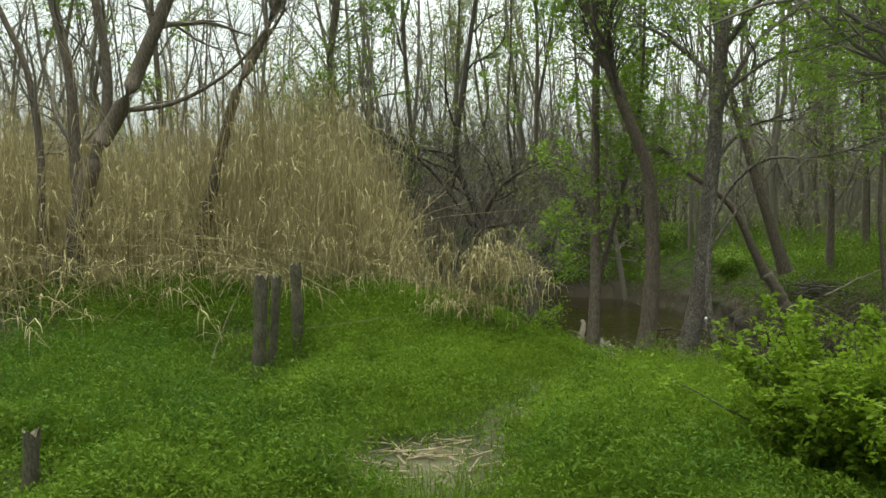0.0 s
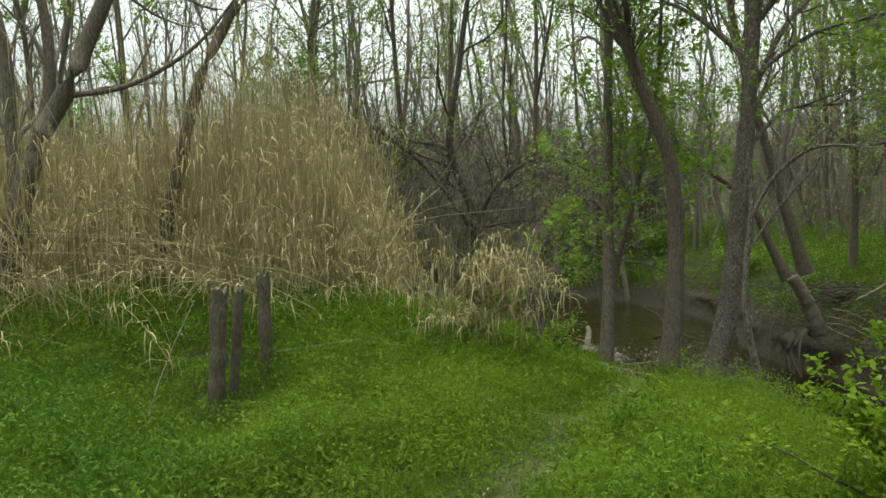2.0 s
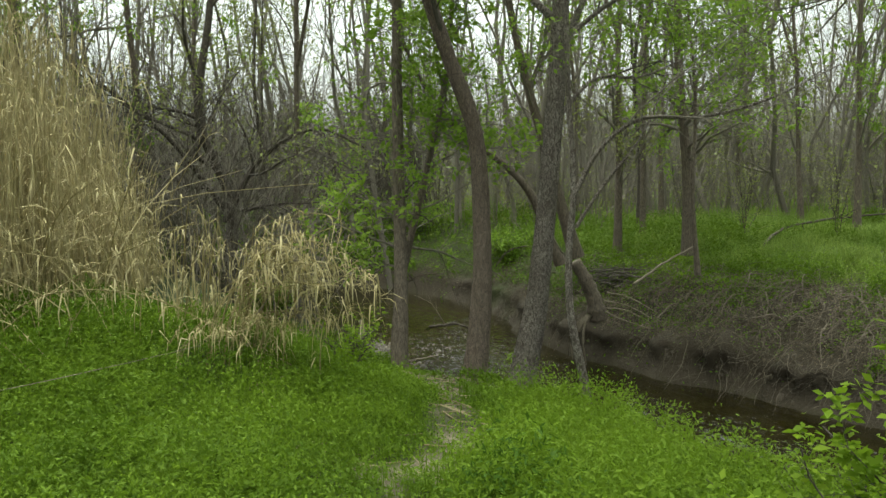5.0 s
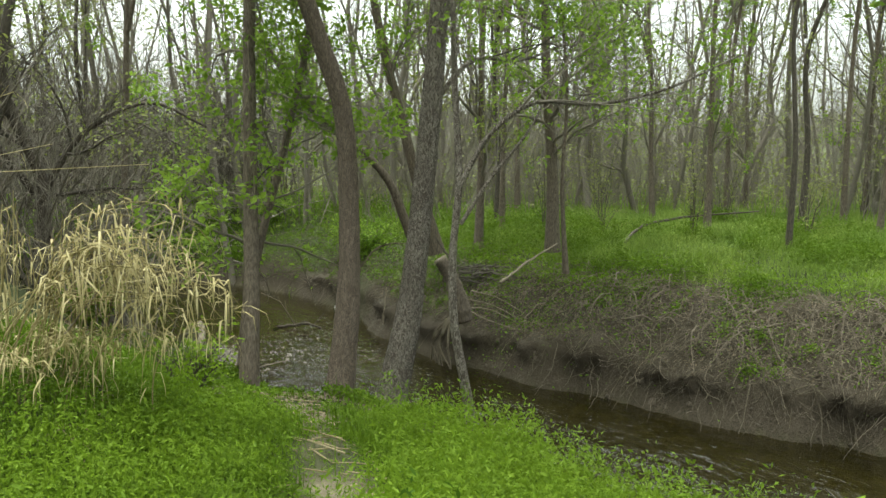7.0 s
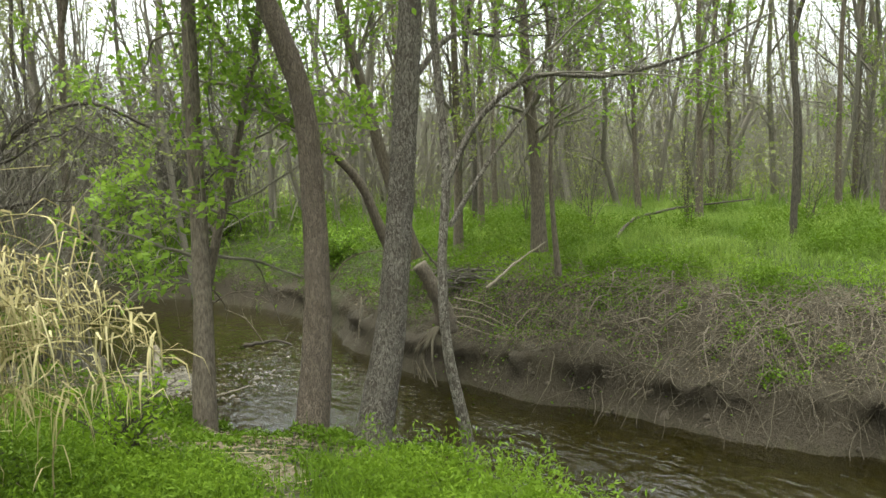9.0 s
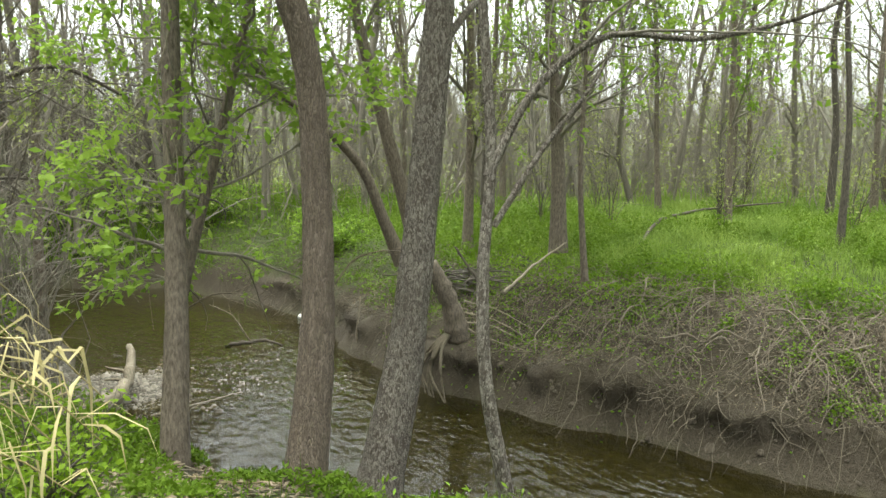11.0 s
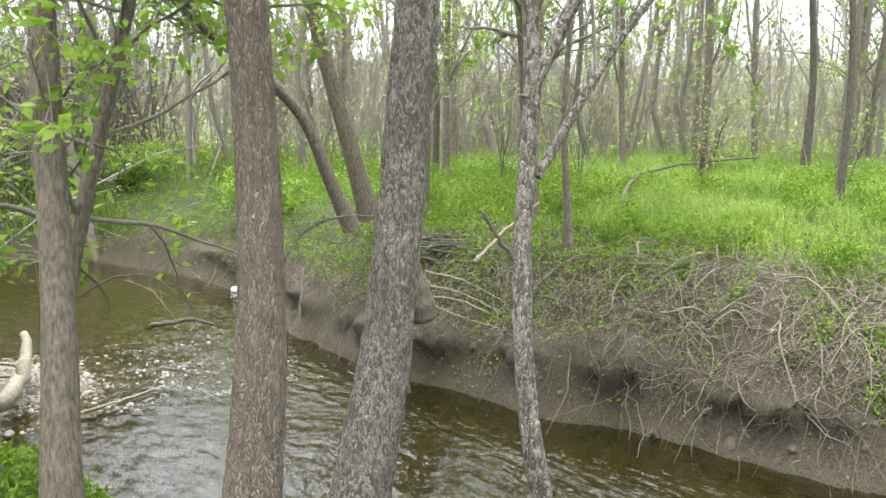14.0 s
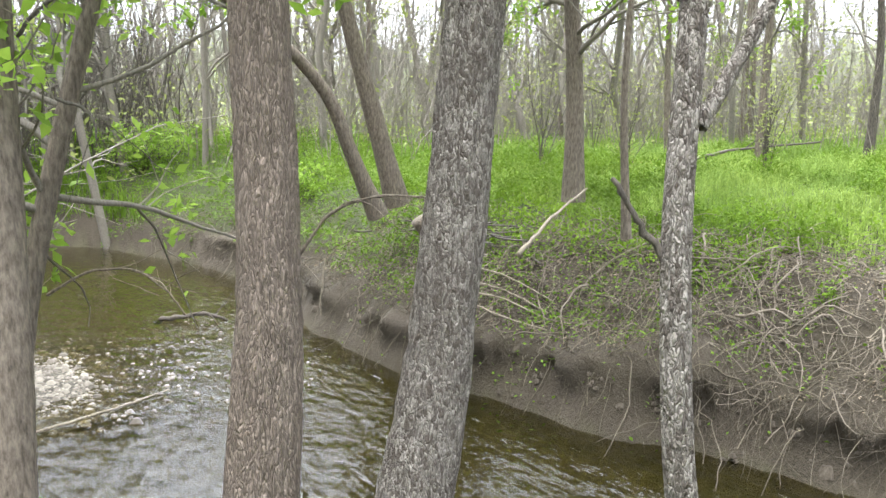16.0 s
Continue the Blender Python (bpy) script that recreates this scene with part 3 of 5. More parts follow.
# leaners and upright trees across the creek
tree("tree", [(6.55, 16.2, -0.1), (6.24, 16.2, 0.55), (5.92, 16.2, 1.25), (5.58, 16.2, 1.62), (5.1, 16.2, 1.97), (4.6, 16.2, 2.35), (4.0, 16.1, 3.0), (3.4, 16.0, 4.2)], 0.085, rng_of(8), 24, 1.8, 260, 0.9, 3000, 0.085, BARK, None, LEAF, "brown tree leaning out over the far bank", 0.35)
tree("tree", [(7.14, 16.7, -0.05), (6.83, 16.7, 0.95), (6.55, 16.7, 1.85), (6.38, 16.7, 2.45), (6.1, 16.7, 3.4), (5.7, 16.6, 5), (5.4, 16.5, 8)], 0.11, rng_of(9), 18, 2.4, 300, 1.0, 6000, 0.075, BARK, None, LEAF, "brown tree leaning beside its twin on the far bank", 0.35)


tree("tree", [(8.5, 15.05, 0.05), (8.46, 15.05, 1.5), (8.3, 15.05, 3.0), (8.2, 15.0, 6), (8.0, 15.0, 10)], 0.1, rng_of(13), 44, 2.2, 420, 1.0, 6000, 0.085, BARK, None, LEAF, "dark upright tree with low sprays of fresh leaves across the creek", 0.16, spread=1.15, up=0.1)
tree("tree", [(7.3, 13.2, -0.05), (7.2, 13.2, 1.2), (7.25, 13.2, 2.5), (7.1, 13.2, 4.0), (6.9, 13.2, 6.0)], 0.035, rng_of(14), 40, 1.7, 420, 0.9, 5000, 0.08, BARK, None, LEAF, "slim young tree with thin twigs on the far bank", 0.35, spread=1.1, up=0.15)

MODELS = []
for k, (lean, h) in enumerate([(0.15, 11), (0.5, 12), (-0.4, 10), (0.0, 12.5), (0.25, 9)]):
    r = rng_of(40 + k)
    w = r.normal(size=(5, 2)) * 0.2
    g = [(0, 0, -0.15)] + [(lean * q + w[i][0] * q * 2, w[i][1] * q * 2, h * q) for i, q in enumerate((0.15, 0.35, 0.55, 0.8, 1.0))]
    fork = [(lean * 0.4 + w[1][0], w[1][1], h * 0.38), (lean + 0.5, 0.3, h * 0.55), (lean + 0.9, 0.5, h * 0.85)]
    MODELS.append(tree("tree", g, 0.085, r, 30, 2.2, 270, 1.1, (4200, 11000)[k % 2], 0.09, (BARK, BARK, BARK_DARK)[k % 3], TWIG, (LEAF_BUD, LEAF)[k % 2], "grey-brown woodland tree coming into leaf on the flood plain", 0.09, up=0.5, extra=((fork, 0.05),), sides=9))


def plant_tree(model, x, y, scale, turn, first=False):
    m = pose(x, y, float(land_z(x, y)) - 0.03, 0, 0, turn)
    if first:
        model.matrix_basis = m @ Matrix.Diagonal((scale, scale, 1, 1))
        return model
    c = copy_thing(model, m)
    c.scale = (scale, scale, 1)
    return c


# those that can be told apart, across the creek and behind the reeds
SPOTS = [(20.5, 13.8, 0.9), (12.6, 15.3, 0.85), (15.0, 14.9, 0.9), (16.0, 14.6, 0.8), (13.3, 17.5, 0.8), (8.1, 16.8, 1.0), (2.1, 18.6, 0.9), (2.3, 24.2, 1.0), (16.8, 18.4, 0.9), (14.0, 12.6, 0.7), (17.5, 12.6, 1.0), (19, 16, 1.0), (10.2, 19.3, 0.8), (12.0, 21.0, 0.9), (15.5, 22.5, 1.0), (19.5, 20, 1.0), (9.6, 18.2, 0.8), (11.2, 12.4, 0.6), (-0.6, 16.5, 0.8), (0.4, 19.0, 0.7), (-2.3, 17.5, 0.9), (-5.5, 16.0, 1.0), (-8.5, 13.2, 1.1), (-8.0, 17.5, 1.0), (12.5, 8.2, 1.0), (17.0, 7.5, 1.0), (21.5, 11.5, 1.1), (1.0, 26.9, 1.0), (22, 16.5, 1.0), (11.5, 24.5, 0.9)]
jit = rng_of(77)
for i, (x, y, s) in enumerate(SPOTS):
    plant_tree(MODELS[i % 5], x, y, s * 0.85, float(jit.uniform(0, 360)), i < 5)


def far_woods(name, seed, count, inside, outside, label):
    """Woods too deep to tell trees apart: trunks, fine twigs and a haze of opening leaves."""
    r = rng_of(seed)
    ang = r.uniform(-1.25, 1.25, count) if inside < 30 else r.uniform(-np.pi, np.pi, count)
    d = r.uniform(inside, outside, count)
    open_creek = (ang > 0.0) & (ang < 0.4) & (d < 40) & (r.uniform(size=count) < 0.4)
    ang, d = ang[~open_creek], d[~open_creek]
    count = len(ang)
    x, y = 3 + d * np.sin(ang), 8 + d * np.cos(ang)
    n = 7
    h = r.uniform(8, 14, count)
    P = np.zeros((count, n, 3))
    q = np.linspace(0, 1, n)
    sway = np.cumsum(r.normal(size=(count, n, 2)) * 0.24, axis=1) + r.normal(size=(count, 1, 2)) * 1.1 * q[None, :, None]
    P[..., 0], P[..., 1] = x[:, None] + sway[..., 0], y[:, None] + sway[..., 1]
    P[..., 2] = land_z(x, y)[:, None] - 0.1 + h[:, None] * q
    R = r.uniform(0.03, 0.095, (count, 1)) * np.linspace(1.15, 0.3, n)[None]
    A, RA = grow(r, P, R, count * 13, 2.4, 0.8, 0.45, 6, 0.2, 0.1, 0.5, 0.3)
    B, RB = grow(r, A, RA, count * (62 if inside < 30 else 40), 1.4, 0.7, 0.2, 4, 0.2, 0.1, 0.6, 0.4)
    RB = np.maximum(RB, 0.0065)
    V, F = join([tubes(P, R, 6), tubes(A, np.maximum(RA, 0.008), 4), tubes(B, RB, 3)])
    stuff(name, V, F, TWIG, label, "woods")
    C = along(r, B, count * 110) + r.normal(size=(count * 110, 3)) * 0.12
    V, F = leaves(r, C, 0.13, 0.3, 0.55, 0.2)
    stuff("woods_leaves", V, F, LEAF_BUD, "pale yellow-green haze of opening leaves in the woods", "leaves")


far_woods("woods", 90, 260, 16, 36, "dense grey-brown spring woods beyond the clearing")
far_woods("woods", 91, 460, 32, 75, "distant spring woods closing the view all round")


def thicket(name, seed, count, x0, x1, y0, y1, height, material, label, lean=0.5, radius=0.006, test=None):
    """Tangled leafless brush: arching stems and side twigs."""
    r = rng_of(seed)
    x, y = scatter(r, count, x0, x1, y0, y1)
    if test is not None:
        keep = test(x, y)
        x, y = x[keep], y[keep]
    k, n = len(x), 7
    h = height * r.uniform(0.4, 1.2, k)
    az = r.uniform(0, 2 * np.pi, k)
    q = np.linspace(0, 1, n)
    ln = lean * r.uniform(0.1, 1.3, k)
    P = np.zeros((k, n, 3))
    wig = np.cumsum(r.normal(size=(k, n, 3)) * 0.05, axis=1) * h[:, None, None] * 0.5
    P[..., 0] = x[:, None] + (np.cos(az) * ln * h)[:, None] * q**1.6
    P[..., 1] = y[:, None] + (np.sin(az) * ln * h)[:, None] * q**1.6
    P[..., 2] = land_z(x, y)[:, None] - 0.05 + h[:, None] * (q - 0.35 * ln[:, None] * q**2.5)
    P[:, 1:] += wig[:, 1:]
    R = radius * r.uniform(0.6, 1.8, (k, 1)) * np.linspace(1, 0.35, n)[None]
    A, RA = grow(r, P, R, k * 5, height * 0.4, 0.8, 0.1, 5, 0.25, 0.15, 0.7, 0.4, 0.1)
    V, F = join([tubes(P, R, 3), tubes(A, np.maximum(RA, 0.002), 3)])
    stuff(name, V, F, material, label, "brush")
    return P, A


thicket("brush", 100, 480, -1.2, 3.2, 14, 17.5, 3.2, TWIG, "dark tangled vine thicket behind the reeds", 0.8, 0.008, lambda x, y: signed(x, y, NEAR_EDGE) < -0.5)
thicket("brush", 101, 900, 2, 20, 20, 30, 3.6, TWIG, "grey-brown leafless brush at the back of the clearing", 0.5, 0.009, lambda x, y: signed(x, y, FAR_EDGE) > 2.5)
thicket("brush", 102, 800, 14, 28, 9, 26, 3.2, TWIG, "thin upright brush among the far trees", 0.35, 0.007, lambda x, y: signed(x, y, FAR_EDGE) > 8)
thicket("brush", 106, 800, -3, 8, 26, 32, 5.0, TWIG_DARK, "grey-brown thicket on the bend upstream", 0.5, 0.011)
thicket("brush", 103, 800, -12, 2, 17, 24, 4.0, TWIG, "grey thicket behind the reed bed", 0.4, 0.009, lambda x, y: signed(x, y, NEAR_EDGE) < -0.5)


def undergrowth():
    """Low leafy shrubs far back in the woods, drawn as many small leaves about unseen stems."""
    r = rng_of(105)
    k = 900
    ang, d = r.uniform(-1.5, 1.5, k), r.uniform(17, 62, k)
    cx, cy = 3 + d * np.sin(ang), 8 + d * np.cos(ang)
    m = 110
    C = np.stack([cx, cy, land_z(cx, cy)], 1)[:, None] + r.normal(size=(k, m, 3)) * np.array([0.8, 0.8, 0.0]) + np.array([0, 0, 1.0]) * (r.uniform(0, 1, (k, m, 1)) ** 1.5 * r.uniform(1.0, 4.5, (k, 1, 1)))
    V, F = leaves(r, C.reshape(-1, 3), 0.15, 0.3, 0.5)
    stuff("undergrowth", V, F, LEAF_BUD, "pale green undergrowth deep in the woods", "shrubs")


undergrowth()


def tree_line():
    """The far edge of the woods, some eighty metres off, with an uneven top."""
    m, t, out = shader("hazy_woods")
    streak = noise_tex(t, place_coord(t, (1, 1, 0.12)), 0.9, 6, 0.75)
    blot = noise_tex(t, place_coord(t), 0.25, 4)
    col = ramp(t, streak, [(0.3, (0.10, 0.095, 0.075)), (0.55, (0.20, 0.20, 0.15)), (0.75, (0.30, 0.30, 0.24))])
    col = blend(t, ramp(t, blot, [(0.45, (0, 0, 0)), (0.65, (0.5, 0.5, 0.5))]), col, (0.20, 0.25, 0.10))
    b = node(t, "ShaderNodeBsdfPrincipled", Roughness=1.0)
    t.links.new(col, b.inputs["Base Color"])
    t.links.new(b.outputs[0], out.inputs[0])
    n = 900
    a = np.linspace(0, 2 * np.pi, n)
    h = 8.5 + value_noise(a * 60, a * 0, 71, 1.5) * 2.0 + value_noise(a * 60, a * 0, 72, 0.4) * 1.5
    rows = []
    for q, push in ((0, 0), (0.5, 1.0), (0.85, 2.5), (1, 4)):
        d = 82 + push + value_noise(a * 60, a * 0 + q * 9, 73, 1.0) * 2
        rows.append(np.stack([3 + d * np.cos(a), 8 + d * np.sin(a), -0.5 + h * q], 1))
    i = np.arange(4 * n).reshape(4, n)
    F = np.stack([i[:-1, :-1], i[:-1, 1:], i[1:, 1:], i[1:, :-1]], -1).reshape(-1, 4)
    tagged(mesh_object("backdrop", np.concatenate(rows), F, m), "hazy grey-green line of distant woods", "woods", kind="structure")


tree_line()
thicket("brush", 104, 1700, -32, 48, 24, 58, 7.5, TWIG, "distant leafless saplings between the trunks", 0.3, 0.018, lambda x, y: signed(x, y, FAR_EDGE) > 2)

# ---- reeds ----
def reed_bed(name, seed, count, inside, height, label, lean=0.18, leaf_n=6, leaf_len=0.45):
    r = rng_of(seed)
    x, y = inside(r, count)
    k, n = len(x), 6
    h = height(x, y) * r.uniform(0.6, 1.1, k)
    az = r.uniform(0, 2 * np.pi, k)
    ln = np.minimum(np.abs(r.normal(size=k)), 1.7) * lean + 0.03
    q = np.linspace(0, 1, n)
    P = np.zeros((k, n, 3))
    P[..., 0] = x[:, None] + (np.cos(az) * ln * h)[:, None] * q**1.5
    P[..., 1] = y[:, None] + (np.sin(az) * ln * h)[:, None] * q**1.5
    P[..., 2] = land_z(x, y)[:, None] - 0.03 + h[:, None] * (q - 0.4 * np.minimum(ln, 1.2)[:, None] * q**2)
    R = 0.006 * r.uniform(0.5, 1.3, (k, 1)) * np.linspace(1, 0.4, n)[None]
    V1, F1 = tubes(P, R, 3)
    C = along(r, P, k * leaf_n, 0.1)
    cut = len(C) // 2
    V, F = join([(V1, F1), hanging(r, C[:cut], leaf_len, 0.010), dangling(r, C[cut:], leaf_len * 1.2, 0.010)])
    return stuff(name, V, F, REED, label, "reeds")


def hanging(r, C, length, width):
    """Dry strap leaves that rise, fold over and hang."""
    m = len(C)
    L = length * r.uniform(0.4, 1.4, (m, 1))
    az = r.uniform(0, 2 * np.pi, m)
    out = np.stack([np.cos(az), np.sin(az), np.zeros(m)], 1)
    side = np.stack([-np.sin(az), np.cos(az), r.normal(size=m) * 0.4], 1) * width * r.uniform(0.5, 1.3, (m, 1)) * 0.5
    z = np.array([0, 0, 1.0])
    rise = r.uniform(-0.2, 0.55, (m, 1))
    p1 = C + out * L * 0.35 + z * L * rise * 0.5
    p2 = p1 + out * L * 0.25 - z * L * r.uniform(0.0, 0.35, (m, 1))
    p3 = p2 + out * L * 0.08 - z * L * r.uniform(0.1, 0.45, (m, 1))
    V = np.stack([C - side * 0.5, C + side * 0.5, p1 + side, p1 - side, p2 + side * 0.8, p2 - side * 0.8, p3 + side * 0.1, p3 - side * 0.1], 1)
    k = np.arange(m)[:, None] * 8
    F = np.concatenate([k + np.array([[0, 1, 2, 3]]), k + np.array([[3, 2, 4, 5]]), k + np.array([[5, 4, 6, 7]])])
    return V.reshape(-1, 3), F


def dangling(r, C, length, width):
    """Limp strap leaves that fold over and hang nearly straight down."""
    m = len(C)
    L = length * r.uniform(0.45, 1.3, (m, 1))
    az = r.uniform(0, 2 * np.pi, m)
    out = np.stack([np.cos(az), np.sin(az), np.zeros(m)], 1)
    side = np.stack([-np.sin(az), np.cos(az), r.normal(size=m) * 0.3], 1) * width * r.uniform(0.5, 1.3, (m, 1)) * 0.5
    z = np.array([0, 0, 1.0])
    p1 = C + out * L * 0.22 + z * L * r.uniform(-0.1, 0.15, (m, 1))
    p2 = p1 + out * L * 0.12 - z * L * r.uniform(0.25, 0.4, (m, 1))
    p3 = p2 + out * L * r.uniform(-0.06, 0.08, (m, 1)) - z * L * r.uniform(0.2, 0.5, (m, 1))
    V = np.stack([C - side * 0.5, C + side * 0.5, p1 + side, p1 - side, p2 + side * 0.8, p2 - side * 0.8, p3 + side * 0.1, p3 - side * 0.1], 1)
    k = np.arange(m)[:, None] * 8
    F = np.concatenate([k + np.array([[0, 1, 2, 3]]), k + np.array([[3, 2, 4, 5]]), k + np.array([[5, 4, 6, 7]])])
    return V.reshape(-1, 3), F


def main_bed(r, n):
    x, y = scatter(r, n * 2, -10, 0.9, 9.0, 13.8)
    front = 9.7 + value_noise(x, y * 0, 31, 1.2) * 0.4 + np.clip(-4 - x, 0, 9) * -0.35
    keep = (y > front) & (r.uniform(size=len(x)) < np.clip(0.25 + (y - front) * 0.6, 0, 1)) & (x < -0.75 + (y - 10) * 0.1 + value_noise(x * 0, y, 33, 0.5) * 0.2)
    keep &= ~((np.abs(x + 0.293 * y) < 0.28) & (y < 11.2) & (r.uniform(size=len(x)) < 0.8))
    keep &= ~((np.abs(x + 0.485 * y) < 0.32) & (y < 10.4) & (r.uniform(size=len(x)) < 0.65))
    return x[keep][:n], y[keep][:n]


reed_bed("reed_bed", 110, 6400, main_bed, lambda x, y: np.clip(2.45 + 0.6 * np.exp(-((x + 1.6) / 1.3) ** 2) + value_noise(x, y, 32, 1.0) * 0.5 - np.clip(x + 1.6, 0, 2) * 1.4, 0.8, 5), "tall stand of dry straw-coloured giant reeds", 0.13, 5, 0.36)

reed_bed("tall_reeds", 113, 520, main_bed, lambda x, y: np.clip(3.5 + value_noise(x, y, 34, 0.8) * 0.5 - np.clip(x + 1.8, 0, 2) * 1.6, 1.2, 5), "scattered taller reed stems above the stand", 0.16, 4, 0.4)


def bed_front(r, n):
    x = r.uniform(-7, -0.4, n)
    return x, 9.5 + r.normal(size=n) * 0.35 + np.clip(-4 - x, 0, 9) * -0.4


reed_bed("fallen_reeds", 111, 300, bed_front, lambda x, y: 1.9 + 0 * x, "bent and broken dry reeds at the edge of the stand", 0.85, 2, 0.3)


def clump_at(cx, cy, sx, sy):
    return lambda r, n: (cx + r.normal(size=n) * sx, cy + r.normal(size=n) * sy)


reed_bed("reed_tuft", 112, 34, clump_at(-0.05, 9.7, 0.16, 0.2), lambda x, y: 1.05 + 0 * x, "thin upright tuft of dry reeds behind the clump", 0.2, 7, 0.26)


def arching_reed(guides, seed, n_leaf, leaf_len, label, t0=0.3, radius=0.006, group=""):
    """One long reed bowed over by its weight, with its dead leaves hanging from it."""
    r = rng_of(seed)
    b = np.array(guides[0], float)
    root = new("reed_stalk")
    root.location = Vector(b)
    P = (curve(guides, 22) - b)[None]
    R = (radius * np.linspace(1, 0.4, 22))[None]
    mesh_object("stem", *tubes(*capped(P, R), 6), REED_STEM, root)
    C = along(r, P, n_leaf, t0)
    k = n_leaf // 2
    mesh_object("leaves", *join([dangling(r, C[:k], leaf_len, 0.009), hanging(r, C[k:], leaf_len * 0.9, 0.009)]), REED, root, "dry hanging strap leaves")
    return tagged(root, label, "reed", group)


pick = rng_of(115)
for k in range(30):
    bx, by = 0.1 + pick.normal() * 0.16, 8.95 + pick.normal() * 0.14
    tx, ty, tz = 0.74 + pick.normal() * 0.17, 8.62 + pick.normal() * 0.2, 0.9 + pick.normal() * 0.15
    arching_reed([(bx, by, float(land_z(bx, by)) - 0.03), (bx + 0.12, by, 0.62), (0.6 * tx + 0.4 * bx, 0.6 * ty + 0.4 * by, tz), (tx, ty, tz - 0.04), (tx + 0.14, ty, tz - 0.2)], 300 + k, 19, 0.3, "bowed bleached reed with leaves hanging over the bank", 0.5, 0.005, "bowed reeds by the creek")
for k in range(18):
    bx, by = 0.25 + pick.normal() * 0.22, 8.75 + pick.normal() * 0.12
    arching_reed([(bx, by, float(land_z(bx, by)) - 0.03), (bx + 0.05, by, 0.38), (bx + 0.22, by - 0.05, 0.55), (bx + 0.4, by - 0.1, 0.42)], 330 + k, 14, 0.24, "low broken reed drooping into the herbs", 0.3, 0.005, "bowed reeds by the creek")
for k, g in enumerate([[(-5.2, 8.2, 0.1), (-4.4, 8.1, 0.8), (-3.3, 8.0, 1.0), (-2.1, 7.9, 0.8)], [(-4.6, 8.9, 0.2), (-3.7, 8.6, 0.95), (-2.7, 8.4, 1.05), (-1.7, 8.2, 0.72)], [(-3.9, 9.3, 0.3), (-3.0, 8.8, 0.95), (-2.1, 8.4, 0.95), (-1.2, 8.2, 0.62)], [(-5.6, 7.5, 0.05), (-4.9, 7.4, 0.7), (-4.0, 7.3, 0.85), (-3.1, 7.2, 0.55)], [(-2.9, 9.4, 0.35), (-2.0, 9.1, 1.0), (-1.0, 8.9, 1.0), (-0.2, 8.7, 0.62)], [(-3.4, 9.0, 0.3), (-2.9, 8.4, 0.7), (-2.5, 7.9, 0.62), (-2.1, 7.5, 0.3)], [(-4.9, 7.9, 0.1), (-4.4, 7.5, 0.6), (-3.9, 7.2, 0.62), (-3.4, 6.9, 0.3)], [(-1.6, 9.4, 0.4), (-1.0, 9.0, 0.75), (-0.4, 8.7, 0.72), (0.2, 8.4, 0.4)], [(-6.0, 8.6, 0.1), (-5.3, 8.3, 1.1), (-4.5, 8.1, 1.3), (-3.6, 7.9, 1.0)], [(-4.2, 9.2, 0.3), (-3.5, 8.9, 1.4), (-2.7, 8.7, 1.55), (-1.9, 8.6, 1.2)]]):
    arching_reed(g, 350 + k, 34, 0.32, "long reed arching out of the stand over the grass", 0.2, 0.006, "arching reeds")

# ---- herbs and grass ----
def by_posts(x, y):
    """Nought in the thin growth round the old fence posts, one and more away from it."""
    return np.minimum(np.hypot((x + 1.5) / 0.7, (y - 6.6) / 1.25), np.hypot((x + 2.15) / 0.45, (y - 4.0) / 0.5))


def herb_field(name, seed, count, region, height, leaf, label, keep_test, material=None):
    r = rng_of(seed)
    x, y = scatter(r, count, *region)
    keep = keep_test(x, y, r)
    x, y = x[keep], y[keep]
    hh = height * np.clip(0.75 + value_noise(x, y, 51, 0.8) * 0.5 + value_noise(x, y, 52, 0.25) * 0.4, 0.15, 2) * (0.25 + 1.15 * np.clip(np.abs(signed(x, y, PATH_LINE)) / 1.3, 0, 1))
    hh = hh * np.clip(by_posts(x, y), 0.2, 1)
    z = land_z(x, y)
    C = np.stack([x, y, z + hh * np.sqrt(r.uniform(0.02, 1, len(x)))], 1)
    return stuff(name, *leaves(r, C, leaf, 0.25, 0.36), material or HERB, label, "herbs")


def off_path(x, y):
    return np.abs(signed(x, y, PATH_LINE)) + value_noise(x, y, 8, 0.4) * 0.16 + value_noise(x, y, 9, 0.13) * 0.09


def near_growth(x, y, r):
    d = -signed(x, y, NEAR_EDGE)
    p = np.clip((d - 0.9) / 0.5, 0, 1)
    bare = np.clip(off_path(x, y) / 0.2 - 0.35, np.clip(0.45 - (y - 5) * 0.13, 0.07, 0.5), 1)
    spot = np.clip(np.hypot((x + 0.12) / 0.6, (y - 4.7) / 0.5) - 0.45 + value_noise(x, y, 11, 0.2) * 0.4, 0.08, 1)
    shade = np.where((y > 9.8) & (x > 1.3), 0.12, 1)
    wave = 0.35 * np.sin(2.3 * y + 1.1) + 0.25 * np.sin(5.1 * y + 1.7 * x)
    side = np.clip((x + 4.6 + wave) / 0.8, 0.0, 1) * np.clip((3.7 + wave - x) / 0.5, 0, 1)
    return r.uniform(size=len(x)) < p * bare * spot * shade * side


herb_field("herb_carpet", 120, 360000, (-5.0, 3.9, 3.1, 10.6), 0.17, 0.033, "lush low green spring herbs", near_growth)


herb_field("herb_surround", 126, 130000, (-16, 9, -12, 12), 0.2, 0.085, "green herbs around the clearing", lambda x, y, r: (-signed(x, y, NEAR_EDGE) > 1.0) & ((x < -4.3) | (x > 3.3) | (y < 3.4)) & (off_path(x, y) > 0.3))


